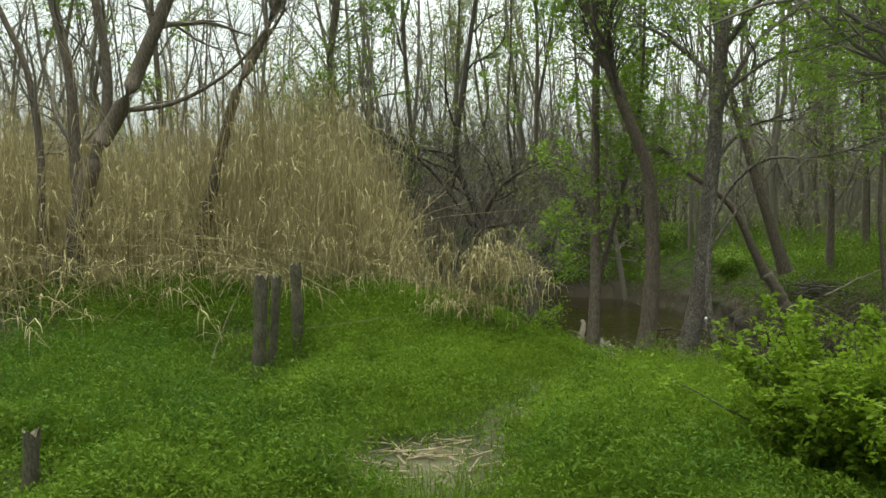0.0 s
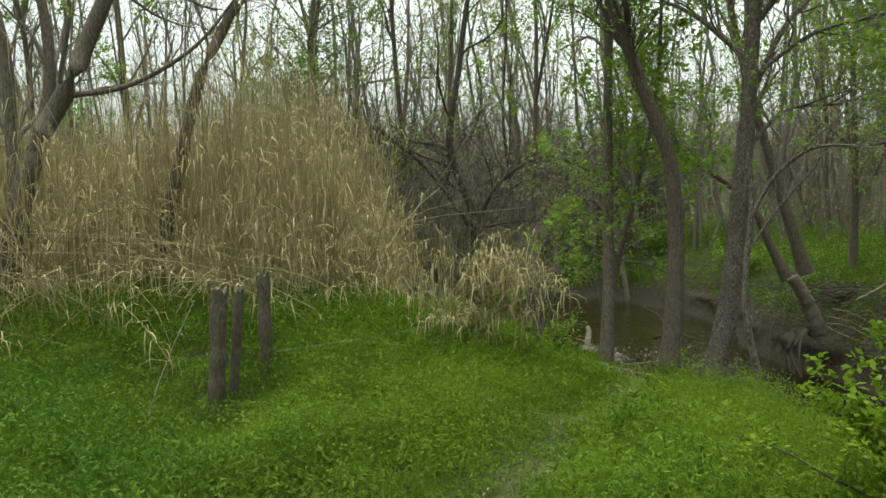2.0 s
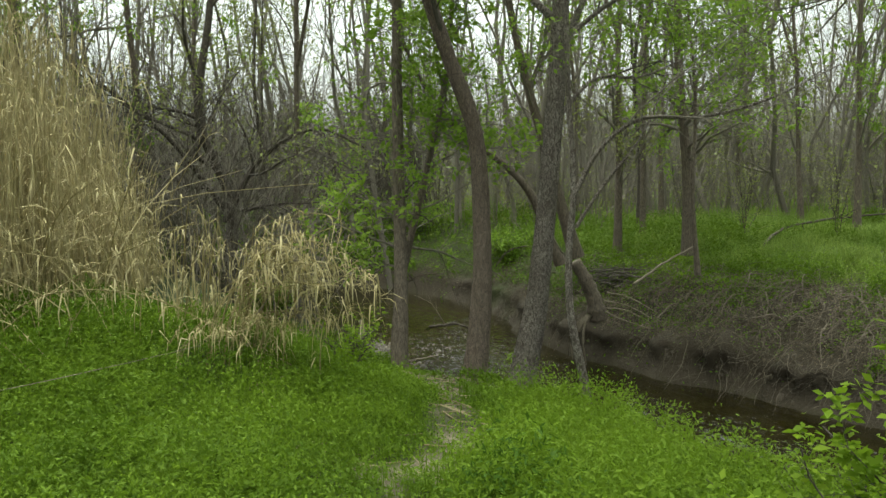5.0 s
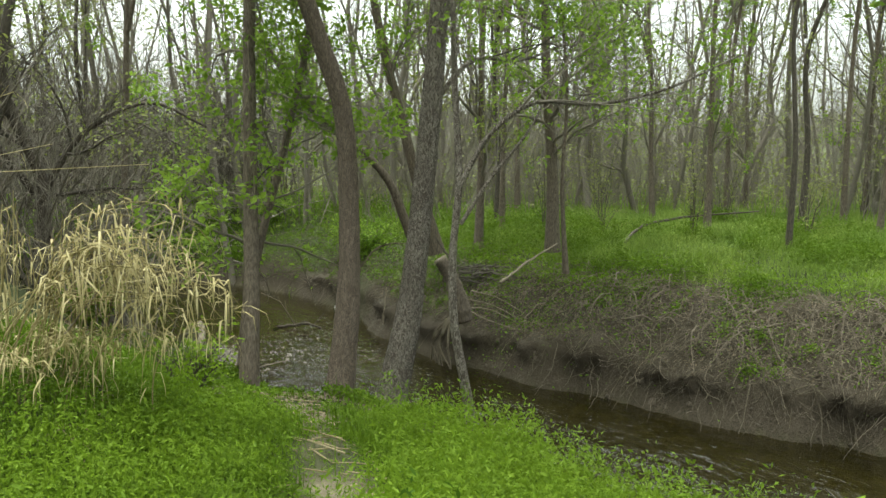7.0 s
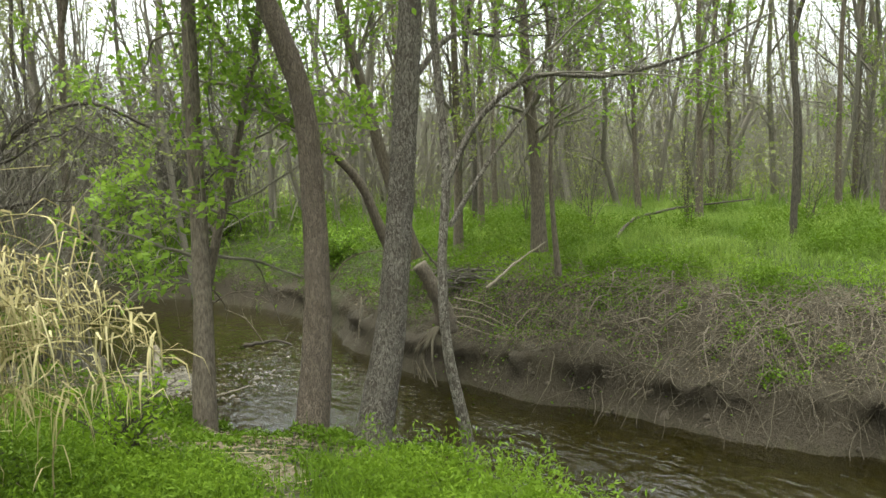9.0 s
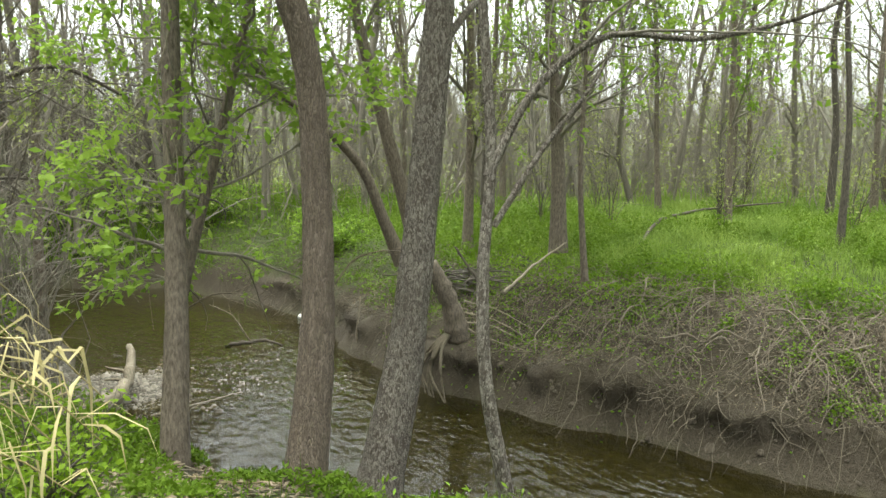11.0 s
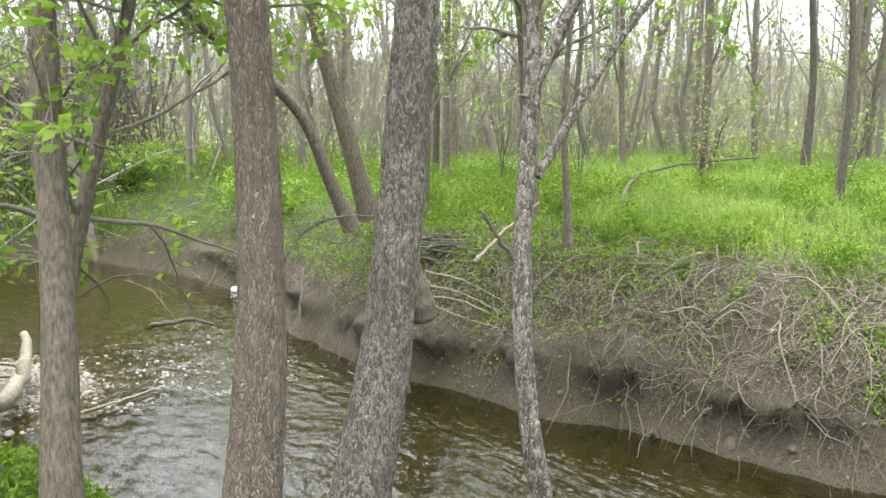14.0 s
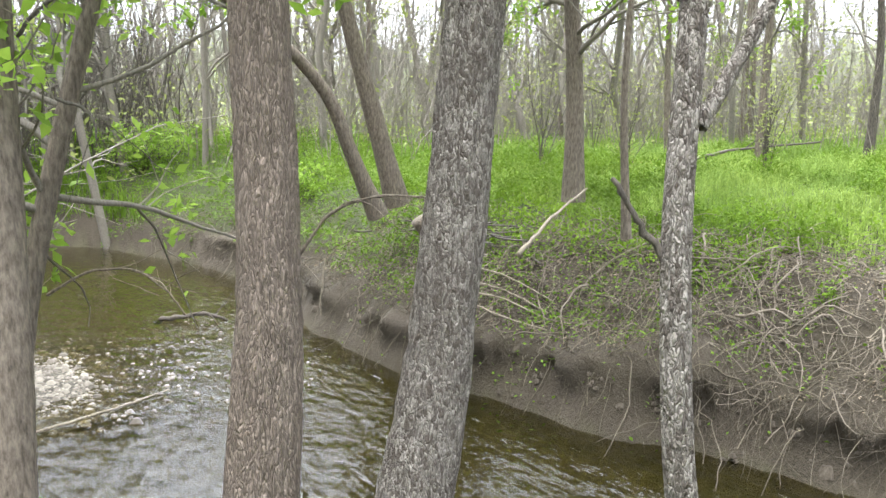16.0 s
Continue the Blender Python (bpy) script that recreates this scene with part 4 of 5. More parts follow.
def tufts(name, seed, count, region, height, width, material, label, keep_test, category="grass", bend=0.5):
    r = rng_of(seed)
    x, y = scatter(r, count, *region)
    keep = keep_test(x, y, r)
    x, y = x[keep], y[keep]
    hs = (height * np.clip(0.8 + value_noise(x, y, 53, 0.7) * 0.5 + value_noise(x, y, 60, 0.25) * 0.3, 0.2, 2) * np.clip(by_posts(x, y), 0.4, 1))[:, None]
    C = np.stack([x, y, land_z(x, y) - 0.01], 1)
    return stuff(name, *blades(r, C, hs, width, 0.5, bend), material, label, category)


tufts("grass_near", 121, 80000, (-5.2, 4.0, 2.9, 10.7), 0.19, 0.006, HERB, "fine green grass blades among the herbs", near_growth)


def far_floor(x, y, r):
    d = signed(x, y, FAR_EDGE)
    return r.uniform(size=len(x)) < np.clip((d - 2.0 + value_noise(x, y, 54, 0.8) * 0.5) / 0.8, 0, 1)


tufts("grass_clearing", 122, 170000, (6.5, 19, 7, 22), 0.30, 0.009, GRASS, "tall bright green grass across the creek", far_floor)
tufts("grass_distant", 123, 55000, (6, 45, 6, 48), 0.34, 0.045, GRASS, "bright green grass running back into the woods", lambda x, y, r: far_floor(x, y, r) & (np.hypot(x - 10, y - 14) > 7))
tufts("grass_upstream", 124, 45000, (-6, 6, 17, 30), 0.45, 0.02, HERB, "dark green grass on the banks upstream", lambda x, y, r: (-signed(x, y, NEAR_EDGE) > 1.0) | (signed(x, y, FAR_EDGE) > 0.4))
herb_field("bank_herbs", 127, 110000, (-3, 11, 15.5, 30), 0.3, 0.07, "green herbs on the bank upstream", lambda x, y, r: (signed(x, y, FAR_EDGE) > np.where(y > 18, 0.25, 0.7) + value_noise(x, y, 56, 0.6) * 0.6))
herb_field("clearing_herbs", 128, 90000, (7, 17, 8, 20), 0.2, 0.036, "leafy green herbs in the clearing", lambda x, y, r: far_floor(x, y, r) & (r.uniform(size=len(x)) < 1.2 - signed(x, y, FAR_EDGE) / 9), GRASS)
herb_field("ivy_carpet", 125, 60000, (5.5, 14, 8, 18), 0.12, 0.06, "low green creepers along the top of the far bank", lambda x, y, r: (np.abs(signed(x, y, FAR_EDGE) - 2.4 + value_noise(x, y, 55, 0.7) * 0.7) < 0.8), WEED)


def weed_clumps(name, seed, count, inside, height, leaf, material, label):
    """Taller leafy weeds that stand in clumps above the carpet."""
    r = rng_of(seed)
    x, y = inside(r, count)
    m = 240
    h = height * r.uniform(0.5, 1.2, (len(x), 1))
    s = r.uniform(0.07, 0.24, (len(x), 1))
    up = r.uniform(0, 1, (len(x), m)) ** 0.7
    px = x[:, None] + r.normal(size=(len(x), m)) * s * (0.6 + 0.6 * up)
    py = y[:, None] + r.normal(size=(len(x), m)) * s * (0.6 + 0.6 * up)
    dome = np.exp(-((px - x[:, None]) ** 2 + (py - y[:, None]) ** 2) / (4 * s * s))
    C = np.stack([px, py, land_z(px, py) + h * up * dome], -1).reshape(-1, 3)
    stuff(name, *leaves(r, C, leaf, 0.05, 0.3), material, label, "herbs")


def left_field(r, n):
    x, y = scatter(r, n, -4.6, 1.0, 3.6, 9.6)
    keep = (np.abs(signed(x, y, PATH_LINE)) > 0.45) & (value_noise(x, y, 58, 1.1) > -0.25) & (by_posts(x, y) > 1)
    return x[keep], y[keep]


def bank_lip(r, n):
    x, y = scatter(r, n, 0.6, 3.6, 4.6, 9.2)
    d = -signed(x, y, NEAR_EDGE)
    keep = (np.abs(signed(x, y, PATH_LINE)) > 0.38) & (signed(x, y, PATH_LINE) > 0) & (d > 0.75)
    return x[keep], y[keep]


weed_clumps("weed_clumps", 230, 760, left_field, 0.46, 0.040, HERB, "taller feathery green weeds standing in clumps")
weed_clumps("weed_clumps", 231, 460, bank_lip, 0.5, 0.038, WEED, "lush yellow-green weeds along the lip of the bank")



def dark_herb_patch(r, n):
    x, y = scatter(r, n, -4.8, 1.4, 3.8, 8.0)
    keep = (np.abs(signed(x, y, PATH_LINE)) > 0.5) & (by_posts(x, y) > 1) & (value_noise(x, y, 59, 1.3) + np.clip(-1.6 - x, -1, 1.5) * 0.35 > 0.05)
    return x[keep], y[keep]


def weed_strip(r, n):
    x, y = scatter(r, n, -1.2, 2.6, 5.8, 9.5)
    keep = (np.abs(signed(x, y, PATH_LINE)) > 0.38) & (-signed(x, y, NEAR_EDGE) > 0.8) & (np.hypot(x - 0.2, y - 8.9) > 0.5)
    return x[keep], y[keep]


def clearing_spots(r, n):
    x, y = scatter(r, n, 7.0, 14.5, 8.5, 18.5)
    d = signed(x, y, FAR_EDGE)
    keep = (d > 1.9) & (value_noise(x, y, 61, 1.2) > -0.1)
    return x[keep], y[keep]


weed_clumps("clearing_weeds", 234, 520, clearing_spots, 0.42, 0.06, HERB, "darker leafy weeds in patches across the clearing")
weed_clumps("dark_herb_clumps", 232, 480, dark_herb_patch, 0.5, 0.042, HERB_DARK, "dark green nettles in dense leafy patches")
weed_clumps("weed_clumps", 233, 620, weed_strip, 0.32, 0.034, WEED, "bright yellow-green cleavers beside the path")

# ---- the bush beside the path ----
def bush(name, cx, cy, spread, height, seed, label, n_leaves=9000, leaf=0.045, k=46, material=None):
    r = rng_of(seed)
    base = np.array([cx, cy, float(land_z(cx, cy))])
    root = new(name)
    root.location = Vector(base)
    n = 8
    az, q = r.uniform(0, 2 * np.pi, k), np.linspace(0, 1, n)
    h, ln = height * r.uniform(0.5, 1.05, k), spread * r.uniform(0.2, 1.0, k)
    P = np.zeros((k, n, 3))
    P[..., 0], P[..., 1] = (np.cos(az) * ln)[:, None] * q**1.3, (np.sin(az) * ln)[:, None] * q**1.3
    P[..., 2] = h[:, None] * (q - 0.15 * q**2) - 0.05
    P[:, 1:] += np.cumsum(r.normal(size=(k, n - 1, 3)) * 0.02, axis=1)
    R = 0.009 * r.uniform(0.6, 1.3, (k, 1)) * np.linspace(1, 0.3, n)[None]
    A, RA = grow(r, P, R, k * 8, height * 0.35, 0.8, 0.2, 5, 0.2, 0.15, 0.6, 0.4)
    RA = np.maximum(RA, 0.0015)
    mesh_object("branchwork", *join([tubes(P, R, 5), tubes(A, RA, 3)]), TWIG_DARK, root)
    C = along(r, A, n_leaves, 0.0) + r.normal(size=(n_leaves, 3)) * 0.02
    mesh_object("leaves", *leaves(r, C, leaf, 0.5, 0.5), material or BUSH_LEAF, root)
    return tagged(root, label, name)


bush("bush", 2.4, 4.7, 1.05, 1.3, 130, "leafy bright green bush beside the path", 20000, 0.05)
bush("bush", 2.25, 5.3, 0.45, 0.7, 131, "smaller green bush on the bank by the creek", 3500, 0.045)
bush("bush", 1.15, 9.75, 0.34, 0.66, 132, "small leafy shrub beside the bleached reeds", 1100, 0.045, 26)


for i, (x, y, h) in enumerate([(11.0, 14.2, 2.2), (9.8, 17.0, 2.8), (12.5, 13.0, 1.8), (14.5, 16.5, 2.6), (16.5, 13.0, 2.4), (10.5, 16.0, 2.4), (13.0, 19.0, 3.0), (15.2, 11.6, 2.2), (18.0, 15.4, 3.0)]):
    bush("sapling", x, y, 0.9, h, 140 + i, "thin sapling with pale opening leaves in the clearing", 320, 0.055, 6, LEAF_BUD)
for i, (x, y, sp, h) in enumerate([(1.1, 14.6, 0.5, 0.7), (0.7, 17.0, 0.9, 1.6), (3.6, 27.2, 1.4, 1.6), (6.6, 25.6, 1.3, 1.3), (7.4, 20.6, 1.0, 1.0), (1.5, 20.0, 0.9, 1.2)]):
    bush("bush", x, y, sp, h, 160 + i, "green shrub in young leaf on the bank upstream", 3600, 0.075, 30, LEAF)

# ---- fence posts ----
def fence_post(base, top, radius, seed, label):
    r = rng_of(seed)
    b = np.array(base, float)
    root = new("fence_post")
    root.location = Vector(b)
    n, k = 18, 14
    P = (curve([base, tuple((np.array(base) + np.array(top)) / 2 + np.array([0.008, 0, 0])), top], n) - b)[None]
    R = (radius * (1 + 0.08 * r.normal(size=n)))[None]
    V, F = tubes(P, R, k)
    W = V.reshape(n, k, 3)
    g = value_noise(np.arange(k)[None].repeat(n, 0) * 1.0, W[..., 2] * 6, seed, 1.3)
    W += (W - P[0][:, None]) * (g * 0.16)[..., None]
    W[-1, :, 2] += r.normal(size=k) * 0.02
    cap = np.append(W[-1], [W[-1].mean(0) - np.array([0, 0, 0.02])], 0)
    mesh_object("shaft", V, F, POST, root)
    fan = np.array([[i, (i + 1) % k, k] for i in range(k)])
    mesh_object("split_top", cap, fan, POST, root)
    return tagged(root, label, "fence post", group="old fence posts")


fence_post((-1.80, 7.43, -0.25), (-1.72, 7.48, 0.91), 0.062, 61, "weathered grey round fence post in tall herbs")
fence_post((-1.72, 7.63, -0.2), (-1.62, 7.69, 0.87), 0.042, 62, "thin split fence post leaning on its neighbour")
fence_post((-1.52, 8.04, -0.05), (-1.51, 8.08, 0.95), 0.058, 63, "weathered square-cut fence post by the reeds")
fence_post((-2.24, 4.12, -0.1), (-2.19, 4.14, 0.38), 0.044, 64, "broken dark fence post stub in the grass")


# ---- dead wood, stones and litter ----
def dead_stick(name, guides, radius, material, label, category, seed=0, twigs=0, sides=8):
    r = rng_of(seed)
    b = np.array(guides[0], float)
    root = new(name)
    root.location = Vector(b)
    P = (curve(guides, 16) - b)[None]
    P[0, 1:-1] += r.normal(size=(14, 3)) * radius * 0.25
    R = (radius * np.linspace(1, 0.5, 16) * (1 + 0.1 * r.normal(size=16)))[None]
    mesh_object("stem", *tubes(*capped(P, R), sides), material, root)
    if twigs:
        A, RA = grow(r, P, R, twigs, 0.5, 0.8, 0.3, 6, 0.2, 0.2, 0.6, 0.3)
        for Q, RQ in zip(A, RA):
            mesh_object("side_twig", *tubes(Q[None], np.maximum(RQ[None], 0.002), 4), material, root)
    return tagged(root, label, category)


def gz_at(x, y, up=0.0):
    return (x, y, float(land_z(x, y)) + up)


dead_stick("fallen_log", [gz_at(9.5, 14.4, 0.10), gz_at(10.4, 14.9, 0.25), gz_at(11.3, 15.2, 0.33), gz_at(12.4, 15.4, 0.36), gz_at(13.9, 15.1, 0.4)], 0.03, BARK_DARK, "long grey fallen branch lying in the grass", "log", 71, 5)
dead_stick("driftwood_pole", [(6.6, 13.85, -0.22), (7.4, 14.25, 0.02), (8.3, 14.65, 0.24)], 0.022, DEAD, "straight bleached pole propped on the far bank", "driftwood", 72)
for k, (a, b) in enumerate([((6.45, 14.7), (6.75, 13.6)), ((6.6, 14.75), (6.85, 13.7)), ((6.35, 14.5), (6.65, 13.5)), ((6.75, 14.9), (6.95, 13.75))]):
    dead_stick("driftwood_pole", [gz_at(*a, 0.16), gz_at((a[0] + b[0]) / 2, (a[1] + b[1]) / 2, 0.10), gz_at(*b, 0.05)], 0.011, DEAD, "bleached cane among driftwood on the far bank", "driftwood", 73 + k)
dead_stick("water_snag", [(4.6, 18.3, -1.5), (4.8, 18.0, -1.4), (5.1, 17.8, -1.37), (5.3, 17.7, -1.46)], 0.035, BARK_DARK, "dark branch snagged in the shallow riffle", "branch", 80, 4)
dead_stick("water_snag", [(4.9, 17.95, -1.42), (4.75, 17.9, -1.2), (4.6, 17.95, -0.95), (4.3, 18.1, -0.78)], 0.014, DEAD, "pale bare twig rising from the snag", "branch", 81, 3)
dead_stick("dead_log", [(2.15, 15.0, -1.25), (2.5, 15.5, -1.22), (2.75, 16.1, -1.18), (2.85, 16.6, -0.95)], 0.09, DEAD, "bleached dead log lying on the gravel bar", "log", 82, 3)
dead_stick("bank_stick", [(2.75, 15.1, -1.42), (3.3, 15.2, -1.4), (3.9, 15.5, -1.42)], 0.014, DEAD, "thin stick lying along the gravel bar", "stick", 83)
dead_stick("bank_stick", [(6.0, 16.6, -1.5), (6.05, 16.65, -1.0), (6.12, 16.7, -0.62)], 0.02, DEAD, "pale stick upright against the far bank", "stick", 84)


def stone(name, x, y, z, size, material, label, seed):
    bm = bmesh.new()
    bmesh.ops.create_icosphere(bm, subdivisions=2, radius=size)
    r = random.Random(seed)
    off = Vector((r.random() * 9, r.random() * 9, r.random() * 9))
    for v in bm.verts:
        v.co *= 1 + 0.35 * noise.noise(v.co / size + off)
        v.co.z *= 0.6
    me = bpy.data.meshes.new(name)
    bm.to_mesh(me)
    bm.free()
    me.materials.append(material)
    for p in me.polygons:
        p.use_smooth = True
    ob = new(name, me)
    ob.location = (x, y, z)
    return tagged(ob, label, "stone")


stone("white_stone", 6.42, 19.6, -1.42, 0.09, WHITE_STONE, "small white stone at the water's edge", 5)


def pebble_bar():
    r = rng_of(140)
    n = 9000
    x, y = scatter(r, n, 1.5, 5.4, 14.9, 18.0)
    s = 0.016 * np.exp(r.normal(size=n) * 0.5)
    z = land_z(x, y) + s * 0.15
    q = ((x - 2.75) / 0.95) ** 2 + ((y - 16.5) / 1.25) ** 2
    z = np.where(q > 1.2, np.maximum(z, WATER_Z - 0.012 + value_noise(x, y, 142, 0.5) * 0.02), z)
    keep = (z > WATER_Z - 0.07) & (r.uniform(size=n) < np.clip(1.5 - q, np.clip(0.4 - 0.16 * (x - 3.2), 0.02, 0.2), 1))
    x, y, z, s = x[keep], y[keep], z[keep], s[keep]
    m = len(x)
    ang = np.arange(6) * np.pi / 3
    rad = s[:, None] * r.uniform(0.7, 1.2, (m, 6))
    ring = np.stack([x[:, None] + rad * np.cos(ang), y[:, None] + rad * np.sin(ang), np.repeat(z[:, None] - s[:, None] * 0.2, 6, 1)], -1)
    top = np.stack([x[:, None] + rad * 0.5 * np.cos(ang), y[:, None] + rad * 0.5 * np.sin(ang), np.repeat(z[:, None] + s[:, None] * 0.4, 6, 1)], -1)
    V = np.concatenate([ring, top], 1).reshape(-1, 3)
    k = np.arange(m)[:, None] * 12
    F = [k + np.array([[i, (i + 1) % 6, 6 + (i + 1) % 6, 6 + i]]) for i in range(6)]
    F += [k + np.array([[6, 7, 8, 9]]), k + np.array([[6, 9, 10, 11]])]
    stuff("gravel", V, np.concatenate(F), PEBBLE, "pale pebbles of the gravel bar", "gravel")


pebble_bar()


def bank_tangle():
    """Dead vines and roots that trail down the cut far bank."""
    r = rng_of(150)
    m, n = 1900, 9
    u = r.uniform(0, 1, m)
    y = 8.0 + u**1.3 * 15.5
    edge = np.interp(y, FAR_EDGE[3:14, 1], FAR_EDGE[3:14, 0])
    x = edge + np.abs(r.normal(size=m)) * 0.5 + 0.35
    az = r.normal(size=m) * 1.7 + np.pi
    L = r.uniform(0.15, 0.9, m)
    P = np.zeros((m, n, 3))
    q = np.linspace(0, 1, n)
    turn = np.cumsum(r.normal(size=(m, n)) * 0.35, axis=1)
    dx, dy = np.cos(az[:, None] + turn), np.sin(az[:, None] + turn)
    P[..., 0] = x[:, None] + np.cumsum(dx, 1) * (L / n)[:, None]
    P[..., 1] = y[:, None] + np.cumsum(dy, 1) * (L / n)[:, None]
    lift = r.uniform(0.0, 0.16, (m, 1)) * np.sin(q * np.pi)[None] + 0.012
    g = np.maximum(land_z(P[..., 0], P[..., 1]), WATER_Z - 0.02)
    span = g[:, :1] * (1 - q) + g[:, -1:] * q
    P[..., 2] = np.maximum(g + 0.012, span * 0.75 + g * 0.25 + lift) + np.cumsum(r.normal(size=(m, n)) * 0.006, 1)
    ox, oy = lip(P[..., 0], P[..., 1], signed(P[..., 0], P[..., 1], FAR_EDGE))
    P[..., 0] += ox
    P[..., 1] += oy
    R = 0.0018 * np.exp(r.uniform(0, 1, (m, 1)) ** 2.5 * 1.6) * np.linspace(1, 0.5, n)[None]
    stuff("bank_roots", *tubes(P, R, 4), ROOT, "tangle of dead vines and roots trailing down the bank", "roots")
    m = 1300
    y = 8.2 + r.uniform(0, 1, m) * 9.5
    x = np.interp(y, FAR_EDGE[3:14, 1], FAR_EDGE[3:14, 0]) + r.uniform(0.3, 2.2, m)
    a = r.uniform(0, 2 * np.pi, m)
    L = r.uniform(0.05, 0.35, m)
    P = np.zeros((m, 3, 3))
    for i, f in enumerate((-0.5, 0, 0.5)):
        P[:, i, 0], P[:, i, 1] = x + np.cos(a) * L * f, y + np.sin(a) * L * f
    P[..., 2] = land_z(P[..., 0], P[..., 1]) + 0.01
    stuff("bank_litter", *tubes(P, r.uniform(0.002, 0.006, (m, 1)).repeat(3, 1), 3), DEAD, "pale twigs littering the bank", "twigs")


bank_tangle()


def bank_vines(name, seed, m, y0, y1, reach, thick, label):
    """Long dead vines that lie down the bank, loop off it and hang over its lip."""
    r = rng_of(seed)
    n = 15
    y = r.uniform(y0, y1, m)
    edge = np.interp(y, FAR_EDGE[3:14, 1], FAR_EDGE[3:14, 0])
    x = edge + 0.45 + r.uniform(0, 1, m) ** 0.8 * 1.9
    az = np.pi + 0.45 + r.normal(size=m) * 0.9
    L = reach * r.uniform(0.4, 1.25, m)
    q = np.linspace(0, 1, n)
    turn = np.cumsum(r.normal(size=(m, n)) * 0.26, axis=1)
    P = np.zeros((m, n, 3))
    P[..., 0] = x[:, None] + np.cumsum(np.cos(az[:, None] + turn), 1) * (L / n)[:, None]
    P[..., 1] = y[:, None] + np.cumsum(np.sin(az[:, None] + turn), 1) * (L / n)[:, None]
    df = signed(P[..., 0], P[..., 1], FAR_EDGE)
    g = land_z(P[..., 0], P[..., 1])
    short = df.min(1) > -0.02
    P, df, g, m = P[short], df[short], g[short], int(short.sum())
    sill = np.maximum(g, np.where(df < 0.34, np.maximum(-1.02 - (0.34 - df) * r.uniform(0.4, 1.6, (m, 1)), WATER_Z), g))
    loop = np.abs(np.sin(q[None] * np.pi * r.uniform(0.8, 2.6, (m, 1)) + r.uniform(0, 1, (m, 1)))) * r.uniform(0.0, 0.2, (m, 1))
    P[..., 2] = sill + 0.012 + loop + np.cumsum(r.normal(size=(m, n)) * 0.005, 1) * (q > 0)
    ox, oy = lip(P[..., 0], P[..., 1], df)
    P[..., 0] += ox
    P[..., 1] += oy
    R = thick * np.exp(r.normal(size=(m, 1)) * 0.45) * np.linspace(1, 0.45, n)[None]
    A, RA = grow(r, P, R, m * 2, 0.28, 0.8, 0.0, 5, 0.3, 0.1, 0.65, 0.4, 0.25)
    stuff(name, *join([tubes(P, R, 5), tubes(A, np.maximum(RA, 0.0014), 3)]), VINE, label, "vines")


bank_vines("dead_vines", 151, 480, 8.4, 12.8, 1.05, 0.0036, "pale dead vines looping over the cut bank")
bank_vines("dead_vines", 152, 260, 12.4, 17.5, 0.8, 0.0036, "thin dead vines hanging down the far bank")
bank_vines("bank_branches", 153, 24, 8.3, 13.5, 1.3, 0.0062, "dead branches lying down the mud bank")


def bank_leaves():
    """Brown leaf scraps and crumbs caught in the tangle of the bank."""
    r = rng_of(154)
    m = 16000
    y = 8.2 + r.uniform(0, 1, m) * 9.5
    x = np.interp(y, FAR_EDGE[3:14, 1], FAR_EDGE[3:14, 0]) + r.uniform(0.45, 2.3, m)
    keep = value_noise(x, y, 155, 0.5) + value_noise(x, y, 156, 0.18) * 0.6 > -0.15
    x, y = x[keep], y[keep]
    ox, oy = lip(x, y, signed(x, y, FAR_EDGE))
    C = np.stack([x + ox, y + oy, land_z(x, y) + r.uniform(0.0, 0.035, len(x))], 1)
    stuff("bank_leaves", *leaves(r, C, 0.032, 0.6, 0.5), LITTER, "brown leaf scraps caught on the mud bank", "leaf litter")


bank_leaves()


def straw_litter():
    r = rng_of(160)
    m = 150
    x, y = -0.12 + r.normal(size=m) * 0.42, 4.75 + r.normal(size=m) * 0.28
    k = 260
    px = np.interp(r.uniform(0, 1, k), np.linspace(0, 1, len(PATH_LINE) - 3), PATH_LINE[3:, 0]) + r.normal(size=k) * 0.25
    py = np.interp(r.uniform(0, 1, k), np.linspace(0, 1, len(PATH_LINE) - 3), PATH_LINE[3:, 1])
    x, y = np.r_[x, px], np.r_[y, py]
    m = len(x)
    a, L = r.uniform(0, np.pi, m), r.uniform(0.05, 0.3, m)
    P = np.zeros((m, 3, 3))
    for i, f in enumerate((-0.5, 0, 0.5)):
        P[:, i, 0], P[:, i, 1] = x + np.cos(a) * L * f, y + np.sin(a) * L * f
    P[..., 2] = land_z(P[..., 0], P[..., 1]) + r.uniform(0.005, 0.05, (m, 1))
    stuff("straw", *tubes(P, r.uniform(0.002, 0.006, (m, 1)).repeat(3, 1), 4), STRAW, "broken dry reed straw trodden into the path", "straw")


straw_litter()


